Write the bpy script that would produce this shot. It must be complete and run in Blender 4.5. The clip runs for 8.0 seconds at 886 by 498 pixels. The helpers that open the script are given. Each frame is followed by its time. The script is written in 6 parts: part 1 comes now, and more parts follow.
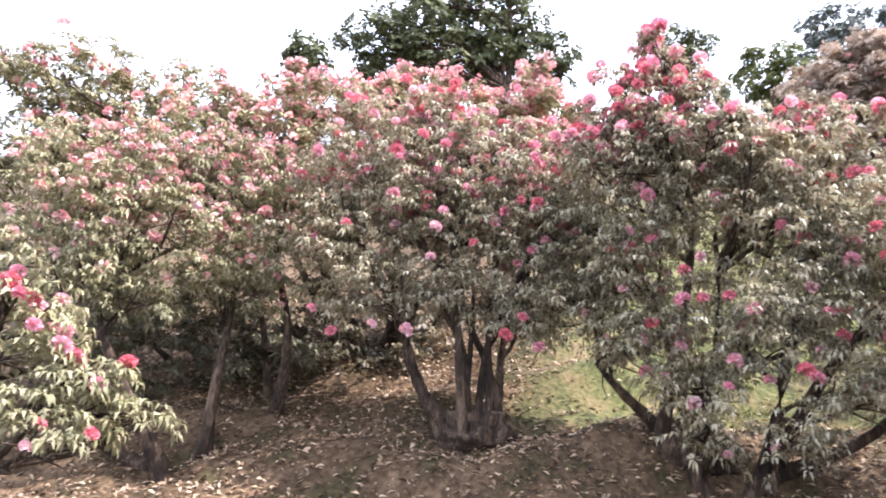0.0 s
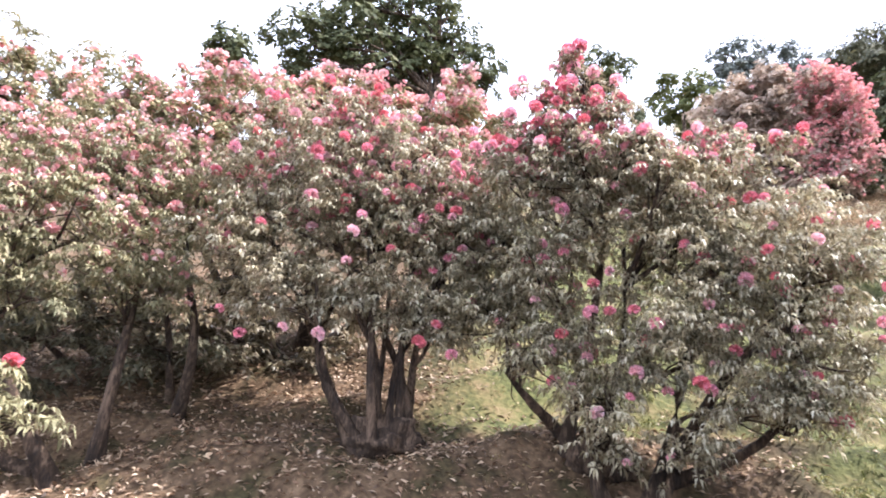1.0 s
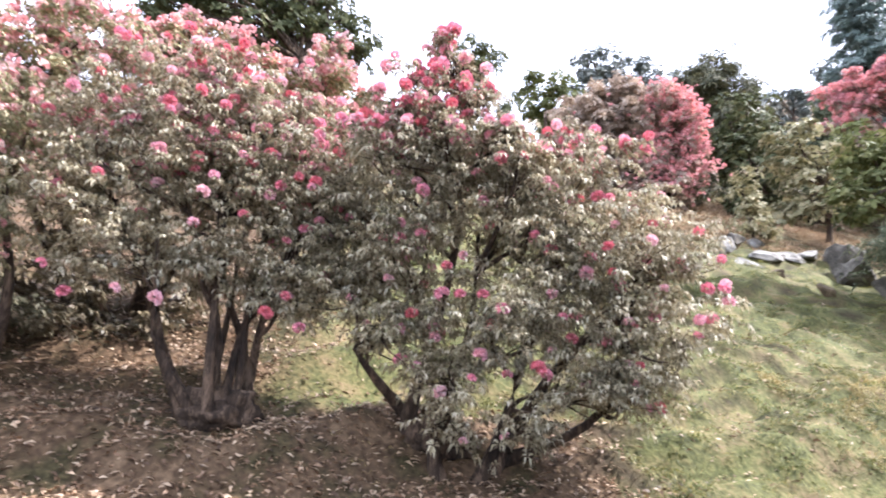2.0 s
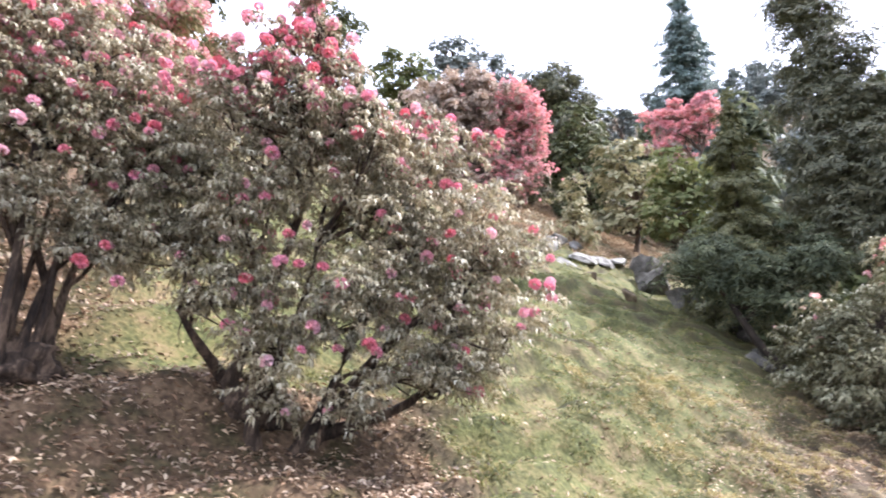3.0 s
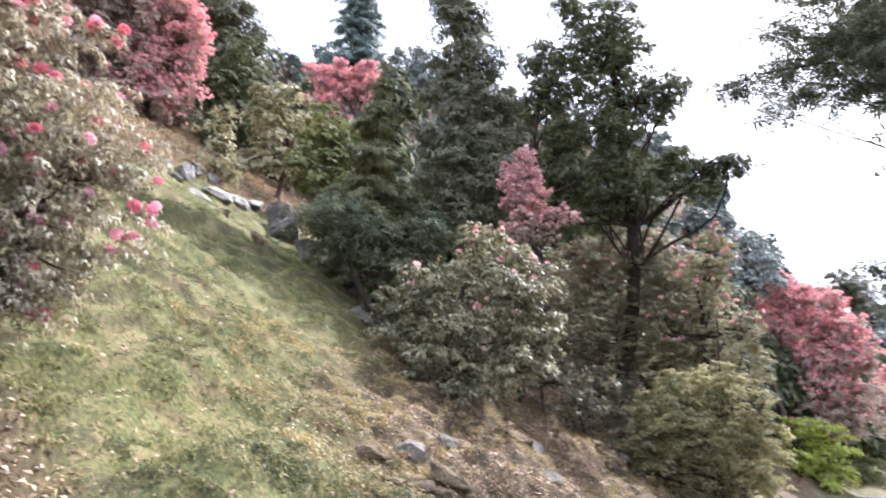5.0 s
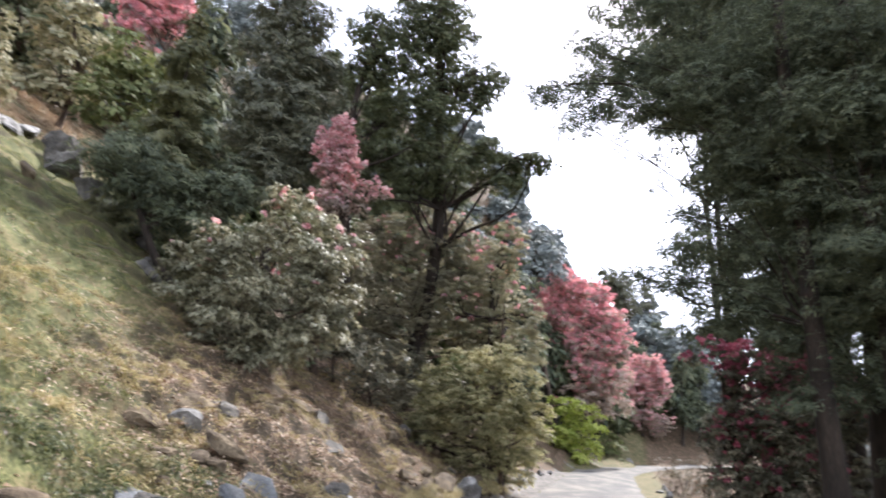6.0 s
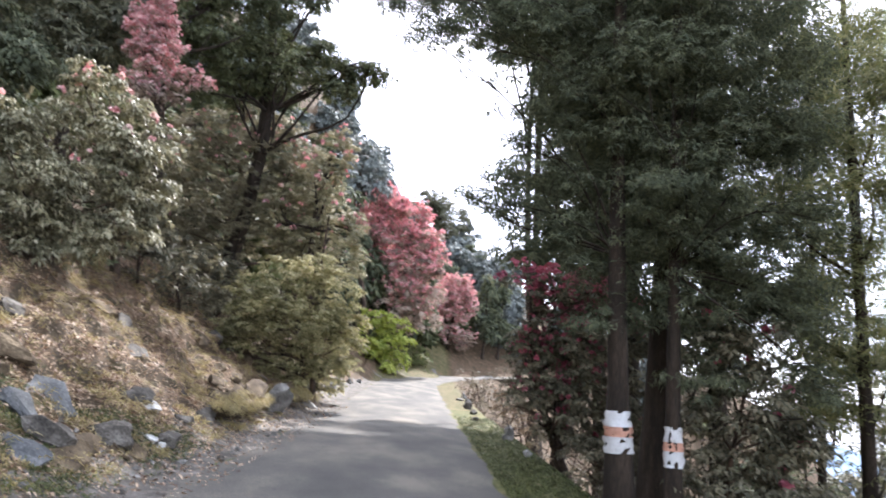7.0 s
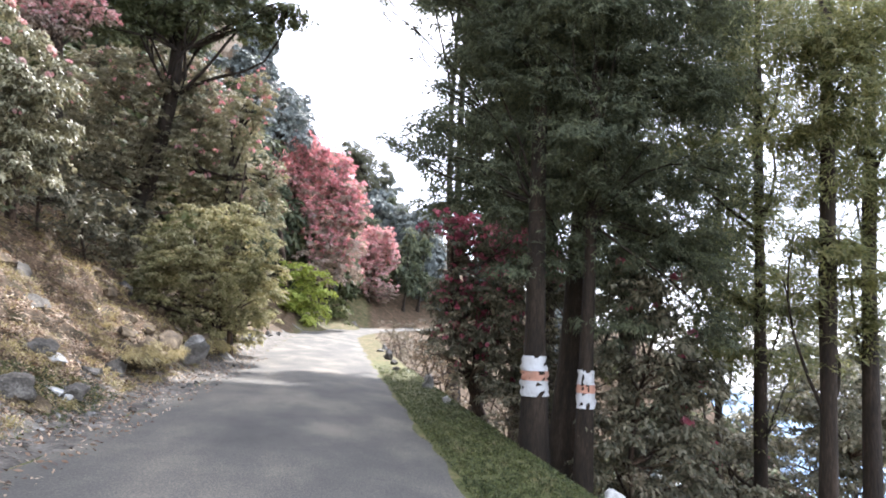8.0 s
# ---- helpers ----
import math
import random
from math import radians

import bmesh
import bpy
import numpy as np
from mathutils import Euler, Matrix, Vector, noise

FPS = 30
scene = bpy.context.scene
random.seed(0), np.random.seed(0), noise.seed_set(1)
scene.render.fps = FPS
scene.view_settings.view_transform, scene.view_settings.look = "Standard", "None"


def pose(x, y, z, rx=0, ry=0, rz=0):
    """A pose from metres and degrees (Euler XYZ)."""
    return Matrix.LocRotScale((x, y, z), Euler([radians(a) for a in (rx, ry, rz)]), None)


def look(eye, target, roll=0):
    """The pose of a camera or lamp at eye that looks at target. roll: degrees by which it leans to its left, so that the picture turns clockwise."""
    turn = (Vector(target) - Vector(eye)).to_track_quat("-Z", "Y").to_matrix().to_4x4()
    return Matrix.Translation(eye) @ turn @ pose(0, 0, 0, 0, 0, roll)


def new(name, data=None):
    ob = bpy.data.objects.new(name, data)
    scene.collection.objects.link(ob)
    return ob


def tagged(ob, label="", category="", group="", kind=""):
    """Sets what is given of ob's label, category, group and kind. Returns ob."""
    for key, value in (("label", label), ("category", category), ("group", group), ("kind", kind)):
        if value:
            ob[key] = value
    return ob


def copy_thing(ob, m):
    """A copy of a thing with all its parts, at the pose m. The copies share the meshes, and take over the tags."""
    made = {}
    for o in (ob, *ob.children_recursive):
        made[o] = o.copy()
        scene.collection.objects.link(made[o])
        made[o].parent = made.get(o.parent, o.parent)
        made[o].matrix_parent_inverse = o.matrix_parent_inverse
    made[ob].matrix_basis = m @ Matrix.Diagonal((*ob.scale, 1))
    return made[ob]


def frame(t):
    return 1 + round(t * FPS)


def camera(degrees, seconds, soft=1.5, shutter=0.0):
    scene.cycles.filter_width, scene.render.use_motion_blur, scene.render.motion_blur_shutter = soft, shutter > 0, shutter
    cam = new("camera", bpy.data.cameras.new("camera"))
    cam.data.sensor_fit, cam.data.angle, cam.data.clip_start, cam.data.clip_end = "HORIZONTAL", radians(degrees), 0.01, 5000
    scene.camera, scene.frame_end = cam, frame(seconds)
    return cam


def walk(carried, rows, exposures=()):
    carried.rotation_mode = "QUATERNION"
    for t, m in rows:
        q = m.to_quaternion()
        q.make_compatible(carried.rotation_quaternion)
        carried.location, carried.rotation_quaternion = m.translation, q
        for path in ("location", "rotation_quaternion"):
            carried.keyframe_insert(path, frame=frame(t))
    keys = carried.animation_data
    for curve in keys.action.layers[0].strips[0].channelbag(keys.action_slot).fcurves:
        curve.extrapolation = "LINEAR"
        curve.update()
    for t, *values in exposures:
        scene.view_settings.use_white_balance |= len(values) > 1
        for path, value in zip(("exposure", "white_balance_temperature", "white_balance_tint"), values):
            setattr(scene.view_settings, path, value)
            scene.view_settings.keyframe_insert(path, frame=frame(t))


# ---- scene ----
cam = camera(66.83, 8.0, soft=1.8, shutter=0.3)
PATH = [
    (0.0, look((0.001, 0.001, 1.552), (-9.022, -1.673, 5.524), 5.17)),
    (0.5, look((0.008, 0.014, 1.560), (-9.071, -0.978, 5.632), 4.93)),
    (1.0, look((-0.004, 0.036, 1.568), (-9.096, -0.465, 5.702), 4.62)),
    (1.5, look((-0.017, 0.049, 1.560), (-9.137, 0.455, 5.643), 3.91)),
    (1.7, look((-0.037, 0.080, 1.579), (-9.145, 0.953, 5.613), 3.99)),
    (2.8, look((-0.078, -0.026, 1.574), (-8.609, 3.492, 5.427), 4.48)),
    (3.0, look((-0.076, -0.027, 1.588), (-8.427, 3.935, 5.403), 4.97)),
    (3.5, look((-0.079, -0.049, 1.603), (-7.783, 4.974, 5.529), 5.66)),
    (4.0, look((-0.037, -0.031, 1.633), (-7.037, 5.831, 5.710), 5.61)),
    (4.5, look((0.074, 0.081, 1.591), (-5.992, 6.990, 5.525), 4.49)),
    (4.7, look((0.069, 0.180, 1.588), (-5.585, 7.547, 5.300), 3.91)),
    (5.8, look((0.042, 0.374, 1.713), (-3.069, 9.340, 4.861), 4.25)),
    (6.0, look((0.031, 0.386, 1.710), (-2.422, 9.549, 4.875), 4.34)),
    (6.5, look((-0.089, 0.538, 1.680), (-1.023, 10.120, 4.384), 3.84)),
    (7.0, look((-0.146, 0.553, 1.672), (0.061, 10.317, 3.823), 4.77)),
    (7.5, look((-0.157, 0.598, 1.630), (0.824, 10.372, 3.503), 5.37)),
    (8.0, look((-0.146, 0.616, 1.596), (1.280, 10.389, 3.160), 4.00)),
]
walk(cam, PATH, exposures=[(0.0, 1.38, 6200, 16), (4.0, 1.38, 6100, 17), (4.7, 1.36, 6100, 17), (6.2, 1.04, 6200, 15), (7.0, 1.2, 6150, 15), (8.0, 1.34, 6200, 14)])

# ---- light ----
SUN_AZ, SUN_EL = -14.0, 50.0          # degrees, anticlockwise from +y, above the horizon
world = bpy.data.worlds.new("sky")
scene.world = world
world.use_nodes = True
wn = world.node_tree.nodes
sky = wn.new("ShaderNodeTexSky")
sky.sky_type = "NISHITA"
sky.sun_disc = False
sky.sun_elevation = radians(SUN_EL)
sky.sun_rotation = radians(-SUN_AZ)
sky.air_density, sky.dust_density, sky.ozone_density = 1.0, 3.0, 1.0
bg = wn["Background"]
bg.inputs["Strength"].default_value = 0.21
haze = wn.new("ShaderNodeMix")               # a bright, milky spring haze over the clear sky
haze.data_type = "RGBA"
haze.inputs[0].default_value = 0.66
haze.inputs[7].default_value = (6.4, 6.9, 7.8, 1)
world.node_tree.links.new(sky.outputs[0], haze.inputs[6])
world.node_tree.links.new(haze.outputs[2], bg.inputs[0])
sun_data = bpy.data.lights.new("sun", "SUN")
sun_data.energy, sun_data.angle, sun_data.color = 4.8, radians(0.5), (1.0, 0.97, 0.92)
sun = new("sun", sun_data)
a, e = radians(SUN_AZ), radians(SUN_EL)
toward = Vector((-math.sin(a) * math.cos(e), math.cos(a) * math.cos(e), math.sin(e)))
sun.matrix_world = look(tuple(toward * 50), (0, 0, 0))


# ---- materials ----
def material(name):
    m = bpy.data.materials.new(name)
    m.use_nodes = True
    return m, m.node_tree.nodes, m.node_tree.links, m.node_tree.nodes["Principled BSDF"]


def ramp(nodes, stops):
    r = nodes.new("ShaderNodeValToRGB")
    while len(r.color_ramp.elements) < len(stops):
        r.color_ramp.elements.new(0.5)
    for el, (pos, c) in zip(r.color_ramp.elements, stops):
        el.position, el.color = pos, (*c, 1)
    return r


def leafy(name, c1, c2, c3, rough=0.4, through_light=0.25, spec=0.5, per_object=False):
    """Leaves or petals: each takes a colour of its own between three, and lets some light through."""
    m, n, l, b = material(name)
    if per_object:
        src = n.new("ShaderNodeObjectInfo").outputs["Random"]
    else:
        src = n.new("ShaderNodeNewGeometry").outputs["Random Per Island"]
    r = ramp(n, [(0.0, c1), (0.5, c2), (1.0, c3)])
    l.new(src, r.inputs[0])
    co = n.new("ShaderNodeTexCoord")
    no = n.new("ShaderNodeTexNoise")
    no.inputs["Scale"].default_value = 1.3
    l.new(co.outputs["Object"], no.inputs["Vector"])
    mul = n.new("ShaderNodeMix")
    mul.data_type, mul.blend_type = "RGBA", "MULTIPLY"
    r2 = ramp(n, [(0.3, (0.72, 0.75, 0.78)), (0.7, (1.15, 1.1, 1.0))])
    l.new(no.outputs["Fac"], r2.inputs[0])
    mul.inputs[0].default_value = 0.8
    l.new(r.outputs[0], mul.inputs[6])
    l.new(r2.outputs[0], mul.inputs[7])
    l.new(mul.outputs[2], b.inputs["Base Color"])
    b.inputs["Roughness"].default_value = rough
    b.inputs["Specular IOR Level"].default_value = spec
    tr = n.new("ShaderNodeBsdfTranslucent")
    l.new(mul.outputs[2], tr.inputs["Color"])
    mix = n.new("ShaderNodeMixShader")
    mix.inputs[0].default_value = through_light
    l.new(b.outputs[0], mix.inputs[1])
    l.new(tr.outputs[0], mix.inputs[2])
    l.new(mix.outputs[0], n["Material Output"].inputs["Surface"])
    return m


def rough_stuff(name, stops, scale=6.0, bump=0.5, rough=0.85, stretch=(1, 1, 1), fine=30.0, spec=0.3):
    """Bark, rock, asphalt: two scales of noise for colour and relief."""
    m, n, l, b = material(name)
    co = n.new("ShaderNodeTexCoord")
    mp = n.new("ShaderNodeMapping")
    mp.inputs["Scale"].default_value = stretch
    l.new(co.outputs["Object"], mp.inputs["Vector"])
    n1, n2 = n.new("ShaderNodeTexNoise"), n.new("ShaderNodeTexNoise")
    n1.inputs["Scale"].default_value, n2.inputs["Scale"].default_value = scale, fine
    n1.inputs["Detail"].default_value, n2.inputs["Detail"].default_value = 6, 4
    l.new(mp.outputs[0], n1.inputs["Vector"])
    l.new(mp.outputs[0], n2.inputs["Vector"])
    mx = n.new("ShaderNodeMix")
    mx.inputs[0].default_value = 0.4
    l.new(n1.outputs["Fac"], mx.inputs[2])
    l.new(n2.outputs["Fac"], mx.inputs[3])
    r = ramp(n, stops)
    l.new(mx.outputs[0], r.inputs[0])
    l.new(r.outputs[0], b.inputs["Base Color"])
    bp = n.new("ShaderNodeBump")
    bp.inputs["Strength"].default_value = bump
    bp.inputs["Distance"].default_value = 0.03
    l.new(mx.outputs[0], bp.inputs["Height"])
    l.new(bp.outputs[0], b.inputs["Normal"])
    b.inputs["Roughness"].default_value = rough
    b.inputs["Specular IOR Level"].default_value = spec
    return m


M = {
    "rhodo": leafy("rhododendron_leaf", (0.165, 0.128, 0.082), (0.35, 0.305, 0.195), (0.63, 0.58, 0.45), 0.48, 0.32, 0.4),
    "rhodo_tan": leafy("rhododendron_leaf_tan", (0.17, 0.163, 0.085), (0.315, 0.295, 0.17), (0.5, 0.44, 0.29), 0.58, 0.28, 0.3),
    # Leaf copy darkened for plants in shade: the shade is in its colour.
    "rhodo_dark": leafy("rhododendron_leaf_shaded", (0.085, 0.085, 0.056), (0.165, 0.155, 0.1), (0.28, 0.25, 0.17), 0.58, 0.3, 0.3),
    # Olive leaf copy with the shade under the oak in its colour.
    "rhodo_shade": leafy("rhododendron_leaf_olive_shade", (0.13, 0.12, 0.075), (0.25, 0.228, 0.145), (0.42, 0.375, 0.25), 0.55, 0.35, 0.35),
    "rhodo_grey": leafy("rhododendron_leaf_grey_green", (0.11, 0.105, 0.058), (0.25, 0.235, 0.14), (0.47, 0.44, 0.3), 0.5, 0.3, 0.4),
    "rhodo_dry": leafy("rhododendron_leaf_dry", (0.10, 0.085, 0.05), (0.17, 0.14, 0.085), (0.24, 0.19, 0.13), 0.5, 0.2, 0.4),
    "rhodo_brown": leafy("rhododendron_leaf_brown", (0.32, 0.24, 0.185), (0.44, 0.345, 0.28), (0.56, 0.46, 0.385), 0.55, 0.42, 0.3),
    "broad": leafy("oak_leaf", (0.05, 0.062, 0.03), (0.095, 0.11, 0.05), (0.17, 0.175, 0.09), 0.65, 0.22, 0.25),
    "broad_light": leafy("light_green_leaf", (0.09, 0.11, 0.04), (0.15, 0.17, 0.065), (0.22, 0.22, 0.10), 0.65, 0.3, 0.25),
    "olive": leafy("olive_leaf", (0.19, 0.18, 0.08), (0.36, 0.335, 0.165), (0.6, 0.54, 0.32), 0.6, 0.48, 0.3),
    "lime": leafy("lime_leaf", (0.27, 0.33, 0.05), (0.41, 0.46, 0.09), (0.55, 0.58, 0.16), 0.5, 0.5),
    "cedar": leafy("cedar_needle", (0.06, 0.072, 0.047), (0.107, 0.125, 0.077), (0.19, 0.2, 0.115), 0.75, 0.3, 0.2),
    # Cedar needle copy with the valley side's backlight put into its colour.
    "cedar_sunlit": leafy("cedar_needle_sunlit", (0.11, 0.12, 0.05), (0.21, 0.22, 0.085), (0.34, 0.32, 0.14), 0.5, 0.5),
    "cedar_pale": leafy("hillside_needle", (0.065, 0.07, 0.042), (0.12, 0.122, 0.07), (0.2, 0.19, 0.11), 0.55, 0.15),
    "cedar_olive": leafy("young_conifer_needle", (0.075, 0.08, 0.035), (0.14, 0.14, 0.06), (0.24, 0.225, 0.1), 0.55, 0.25),
    "spruce": leafy("spruce_needle", (0.12, 0.17, 0.165), (0.19, 0.25, 0.235), (0.28, 0.34, 0.3), 0.5, 0.15),
    # Far leaves, paler and bluer: aerial haze is put into their colour.
    "haze_leaf": leafy("hazed_leaf", (0.12, 0.14, 0.135), (0.175, 0.2, 0.19), (0.24, 0.26, 0.24), 0.6, 0.15),
    "pink": leafy("pink_petal", (0.66, 0.26, 0.28), (0.79, 0.46, 0.46), (0.89, 0.69, 0.66), 0.5, 0.3, 0.3),
    "pink_obj": leafy("pink_truss_petal", (0.78, 0.22, 0.27), (0.85, 0.36, 0.48), (0.93, 0.63, 0.69), 0.5, 0.3, 0.3, True),
    "coral": leafy("coral_petal", (0.72, 0.29, 0.32), (0.85, 0.42, 0.44), (0.92, 0.6, 0.59), 0.5, 0.3, 0.3),
    "crimson": leafy("crimson_petal", (0.36, 0.08, 0.12), (0.5, 0.13, 0.19), (0.62, 0.24, 0.3), 0.5, 0.3, 0.3),
    "litter": leafy("dead_leaf", (0.05, 0.027, 0.016), (0.25, 0.15, 0.09), (0.62, 0.48, 0.35), 0.55, 0.15, 0.4),
    # Lighter dead leaf with the bank's sunlight in it; also plain dry straw.
    "straw": leafy("sunlit_straw_leaf", (0.12, 0.07, 0.04), (0.36, 0.24, 0.145), (0.66, 0.51, 0.35), 0.55, 0.15, 0.4),
    "herb": leafy("dark_herb_leaf", (0.028, 0.042, 0.016), (0.085, 0.105, 0.038), (0.2, 0.205, 0.085), 0.5, 0.3, 0.3),
    "grass": leafy("grass_blade", (0.048, 0.066, 0.02), (0.15, 0.158, 0.046), (0.33, 0.3, 0.11), 0.55, 0.3, 0.3),
    "tussock": leafy("tussock_blade", (0.035, 0.045, 0.018), (0.09, 0.10, 0.04), (0.24, 0.22, 0.09), 0.55, 0.25, 0.3),
    "dry_grass": leafy("dry_grass_blade", (0.22, 0.17, 0.07), (0.36, 0.29, 0.13), (0.5, 0.42, 0.22), 0.6, 0.3, 0.3),
    "bark": rough_stuff("brown_bark", [(0.38, (0.014, 0.009, 0.007)), (0.5, (0.045, 0.029, 0.019)), (0.62, (0.15, 0.1, 0.068))], 7, 0.9, 0.9, (1, 1, 0.25), 40),
    "dark_bark": rough_stuff("cedar_bark", [(0.37, (0.016, 0.012, 0.009)), (0.52, (0.032, 0.023, 0.016)), (0.68, (0.068, 0.048, 0.034))], 7, 1.0, 0.95, (1, 1, 0.2), 50),
    "rock": rough_stuff("grey_rock", [(0.37, (0.07, 0.065, 0.055)), (0.5, (0.17, 0.16, 0.145)), (0.64, (0.36, 0.345, 0.32))], 2.5, 0.8, 0.85),
    "dark_rock": rough_stuff("dark_rock", [(0.37, (0.03, 0.027, 0.023)), (0.52, (0.095, 0.084, 0.07)), (0.66, (0.22, 0.2, 0.172))], 2.5, 0.9, 0.9),
    "grey_rock": rough_stuff("blue_grey_rock", [(0.36, (0.045, 0.047, 0.047)), (0.5, (0.095, 0.098, 0.1)), (0.66, (0.2, 0.2, 0.198))], 2.2, 0.6, 0.85),
    "pale_rock": rough_stuff("pale_rock", [(0.37, (0.26, 0.25, 0.23)), (0.52, (0.5, 0.49, 0.46)), (0.66, (0.7, 0.69, 0.66))], 3, 0.5, 0.8),
    "white_paint": rough_stuff("worn_white_paint", [(0.25, (0.25, 0.21, 0.18)), (0.42, (0.56, 0.55, 0.54)), (0.8, (0.68, 0.69, 0.69))], 9, 0.7, 0.7, (1, 1, 0.4), 45),
    "red_paint": rough_stuff("worn_red_paint", [(0.25, (0.2, 0.13, 0.1)), (0.4, (0.5, 0.24, 0.16)), (0.8, (0.6, 0.36, 0.27))], 9, 0.7, 0.7, (1, 1, 0.4), 45),
    "asphalt": rough_stuff("worn_asphalt", [(0.37, (0.062, 0.059, 0.054)), (0.5, (0.1, 0.093, 0.081)), (0.64, (0.195, 0.172, 0.136))], 0.9, 0.35, 0.85, (1, 0.5, 1), 60),
    "earth": rough_stuff("brown_earth_rock", [(0.37, (0.04, 0.028, 0.018)), (0.52, (0.11, 0.08, 0.048)), (0.66, (0.21, 0.16, 0.1))], 3, 1.0, 0.95),
    "gravel": rough_stuff("gravel_verge", [(0.37, (0.05, 0.045, 0.037)), (0.5, (0.115, 0.102, 0.086)), (0.64, (0.22, 0.2, 0.175))], 3, 0.8, 0.9, (1, 1, 1), 25),
}


# ---- terrain ----
def road_z(y):
    y = np.asarray(y, float)
    c = np.clip(y, 0, 80)
    return 0.03 * y + 0.00036 * c * c + 0.05 * np.maximum(y - 80, 0)


def road_x(y):
    return -0.95 + 0.0132 * np.maximum(np.asarray(y, float) - 48, 0) ** 2


def smooth(v, lo, hi):
    k = np.clip((np.asarray(v, float) - lo) / (hi - lo), 0, 1)
    return k * k * (3 - 2 * k)


def ripples(x, y):
    """Low relief: terracettes along the slope, hummocks and hollows."""
    return (0.12 * np.sin(0.9 * x + 0.35 * y + 1.5 * np.sin(0.31 * y)) * np.sin(0.5 * y + 0.2 * x)
            + 0.09 * np.sin(4.1 * x + 1.6 * np.sin(1.2 * y)) + 0.04 * np.sin(2.3 * y + 4.2 * x + np.sin(2 * x))
            + 0.11 * np.abs(np.sin(4.6 * x + 0.9 * y + 1.1 * np.sin(1.9 * y))) * (0.35 + 0.65 * np.sin(2.6 * y + 1.7 * np.sin(2.1 * x)) ** 2)
            + 0.05 * np.sin(7.3 * x + 2.2 * y + 1.7 * np.sin(2.9 * y)) * np.sin(3.1 * y - 1.3 * x + np.sin(3.7 * x))
            + 0.15 * np.tanh(4.0 * np.sin(3.3 * x + 0.6 * y + 1.3 * np.sin(0.8 * y))) * (0.4 + 0.6 * np.sin(0.37 * y + 0.21 * x + 1)))


def step_phase(x, y):
    u = (-x + 0.28 * np.sin(0.8 * y) + 0.13 * np.sin(2.1 * y + 0.9 * x) + 0.07 * np.sin(5.3 * y + 1.7 * x)) / 0.55
    return u - np.floor(u)


def step_depth(x, y):
    keep = 0.25 + 0.75 * smooth(np.sin(0.55 * y + 1.3 * np.sin(0.7 * x)) + 0.6 * np.sin(1.9 * y - 1.1 * x), -0.7, 0.5)
    return keep * smooth(y, 2.2, 3.6) * (1 - smooth(y, 19, 24))


def terraces(x, y):
    """Narrow cattle steps along the contours of the meadow: flat treads, steep risers, broken here and there."""
    f = step_phase(x, y)
    saw = np.where(f < 0.26, f / 0.26, (1 - f) / 0.74) - 0.5
    return 0.2 * saw * step_depth(x, y)


def ground(x, y):
    x, y = np.asarray(x, float), np.asarray(y, float)
    yy = np.clip(y, -400, 220)
    q = x - road_x(np.minimum(yy, 110))
    p = np.maximum(-q - 2.6, 0)
    up = 0.7 * p * p / (p + 0.35) * (1 - 0.42 * smooth(yy, 42, 100) * (1 - smooth(-x, 4, 26)))
    up = np.where(up > 60, 60 + 60 * np.tanh((up - 60) / 60), up)
    d = np.maximum(q - 3.45, 0)
    down = 0.85 * d * d / (d + 0.25)
    down = np.where(down > 40, 40 + 420 * np.tanh((down - 40) / 420), down)
    z = road_z(yy) + up - down
    rough = smooth(p, 0.2, 2.5) + smooth(d, 0.5, 3)
    return z + rough * ripples(x, y) + smooth(p, 0.7, 1.8) * terraces(x, y)


def gz(x, y):
    return float(ground(x, y))


def mesh_object(name, verts, faces, mat, parent=None, label="", smooth_faces=False):
    """A mesh from arrays: verts (n, 3), faces (m, 3) or (m, 4)."""
    verts, faces = np.asarray(verts, np.float32), np.asarray(faces, np.int32)
    me = bpy.data.meshes.new(name)
    k = faces.shape[1]
    me.vertices.add(len(verts))
    me.vertices.foreach_set("co", verts.ravel())
    me.loops.add(faces.size)
    me.loops.foreach_set("vertex_index", faces.ravel())
    me.polygons.add(len(faces))
    me.polygons.foreach_set("loop_start", np.arange(0, faces.size, k, dtype=np.int32))
    me.polygons.foreach_set("loop_total", np.full(len(faces), k, np.int32))
    me.polygons.foreach_set("use_smooth", np.full(len(faces), smooth_faces))
    me.update(calc_edges=True)
    if mat is not None:
        me.materials.append(mat)
    ob = new(name, me)
    if parent is not None:
        ob.parent = parent
    if label:
        ob["label"] = label
    return ob


def part(name, bm, mat, parent=None, label="", smooth_faces=False):
    me = bpy.data.meshes.new(name)
    bm.to_mesh(me)
    bm.free()
    me.materials.append(mat)
    for f in me.polygons:
        f.use_smooth = smooth_faces
    ob = new(name, me)
    if parent is not None:
        ob.parent = parent
    if label:
        ob["label"] = label
    return ob


def spaced(lo, hi, n, focus, power=2.2):
    """n steps from lo to hi, dense round focus."""
    s = np.linspace(-1, 1, n)
    return np.where(s < 0, focus + (focus - lo) * -np.abs(s) ** power, focus + (hi - focus) * np.abs(s) ** power)


xs = np.unique(np.concatenate([spaced(-900, 1500, 150, -6, 3.4), np.arange(-22, -14, 0.2), np.arange(-15, -4, 0.07), np.arange(-4, -3, 0.13), np.arange(-3, 4, 0.25)]))
ys = np.unique(np.concatenate([spaced(-700, 1600, 150, 8, 3.4), np.arange(-8, 2, 0.2), np.arange(2, 16, 0.13), np.arange(16, 32, 0.2)]))
gx, gy = np.meshgrid(xs, ys)
gv = np.stack([gx, gy, ground(gx, gy)], -1).reshape(-1, 3)
nx, ny = len(xs), len(ys)
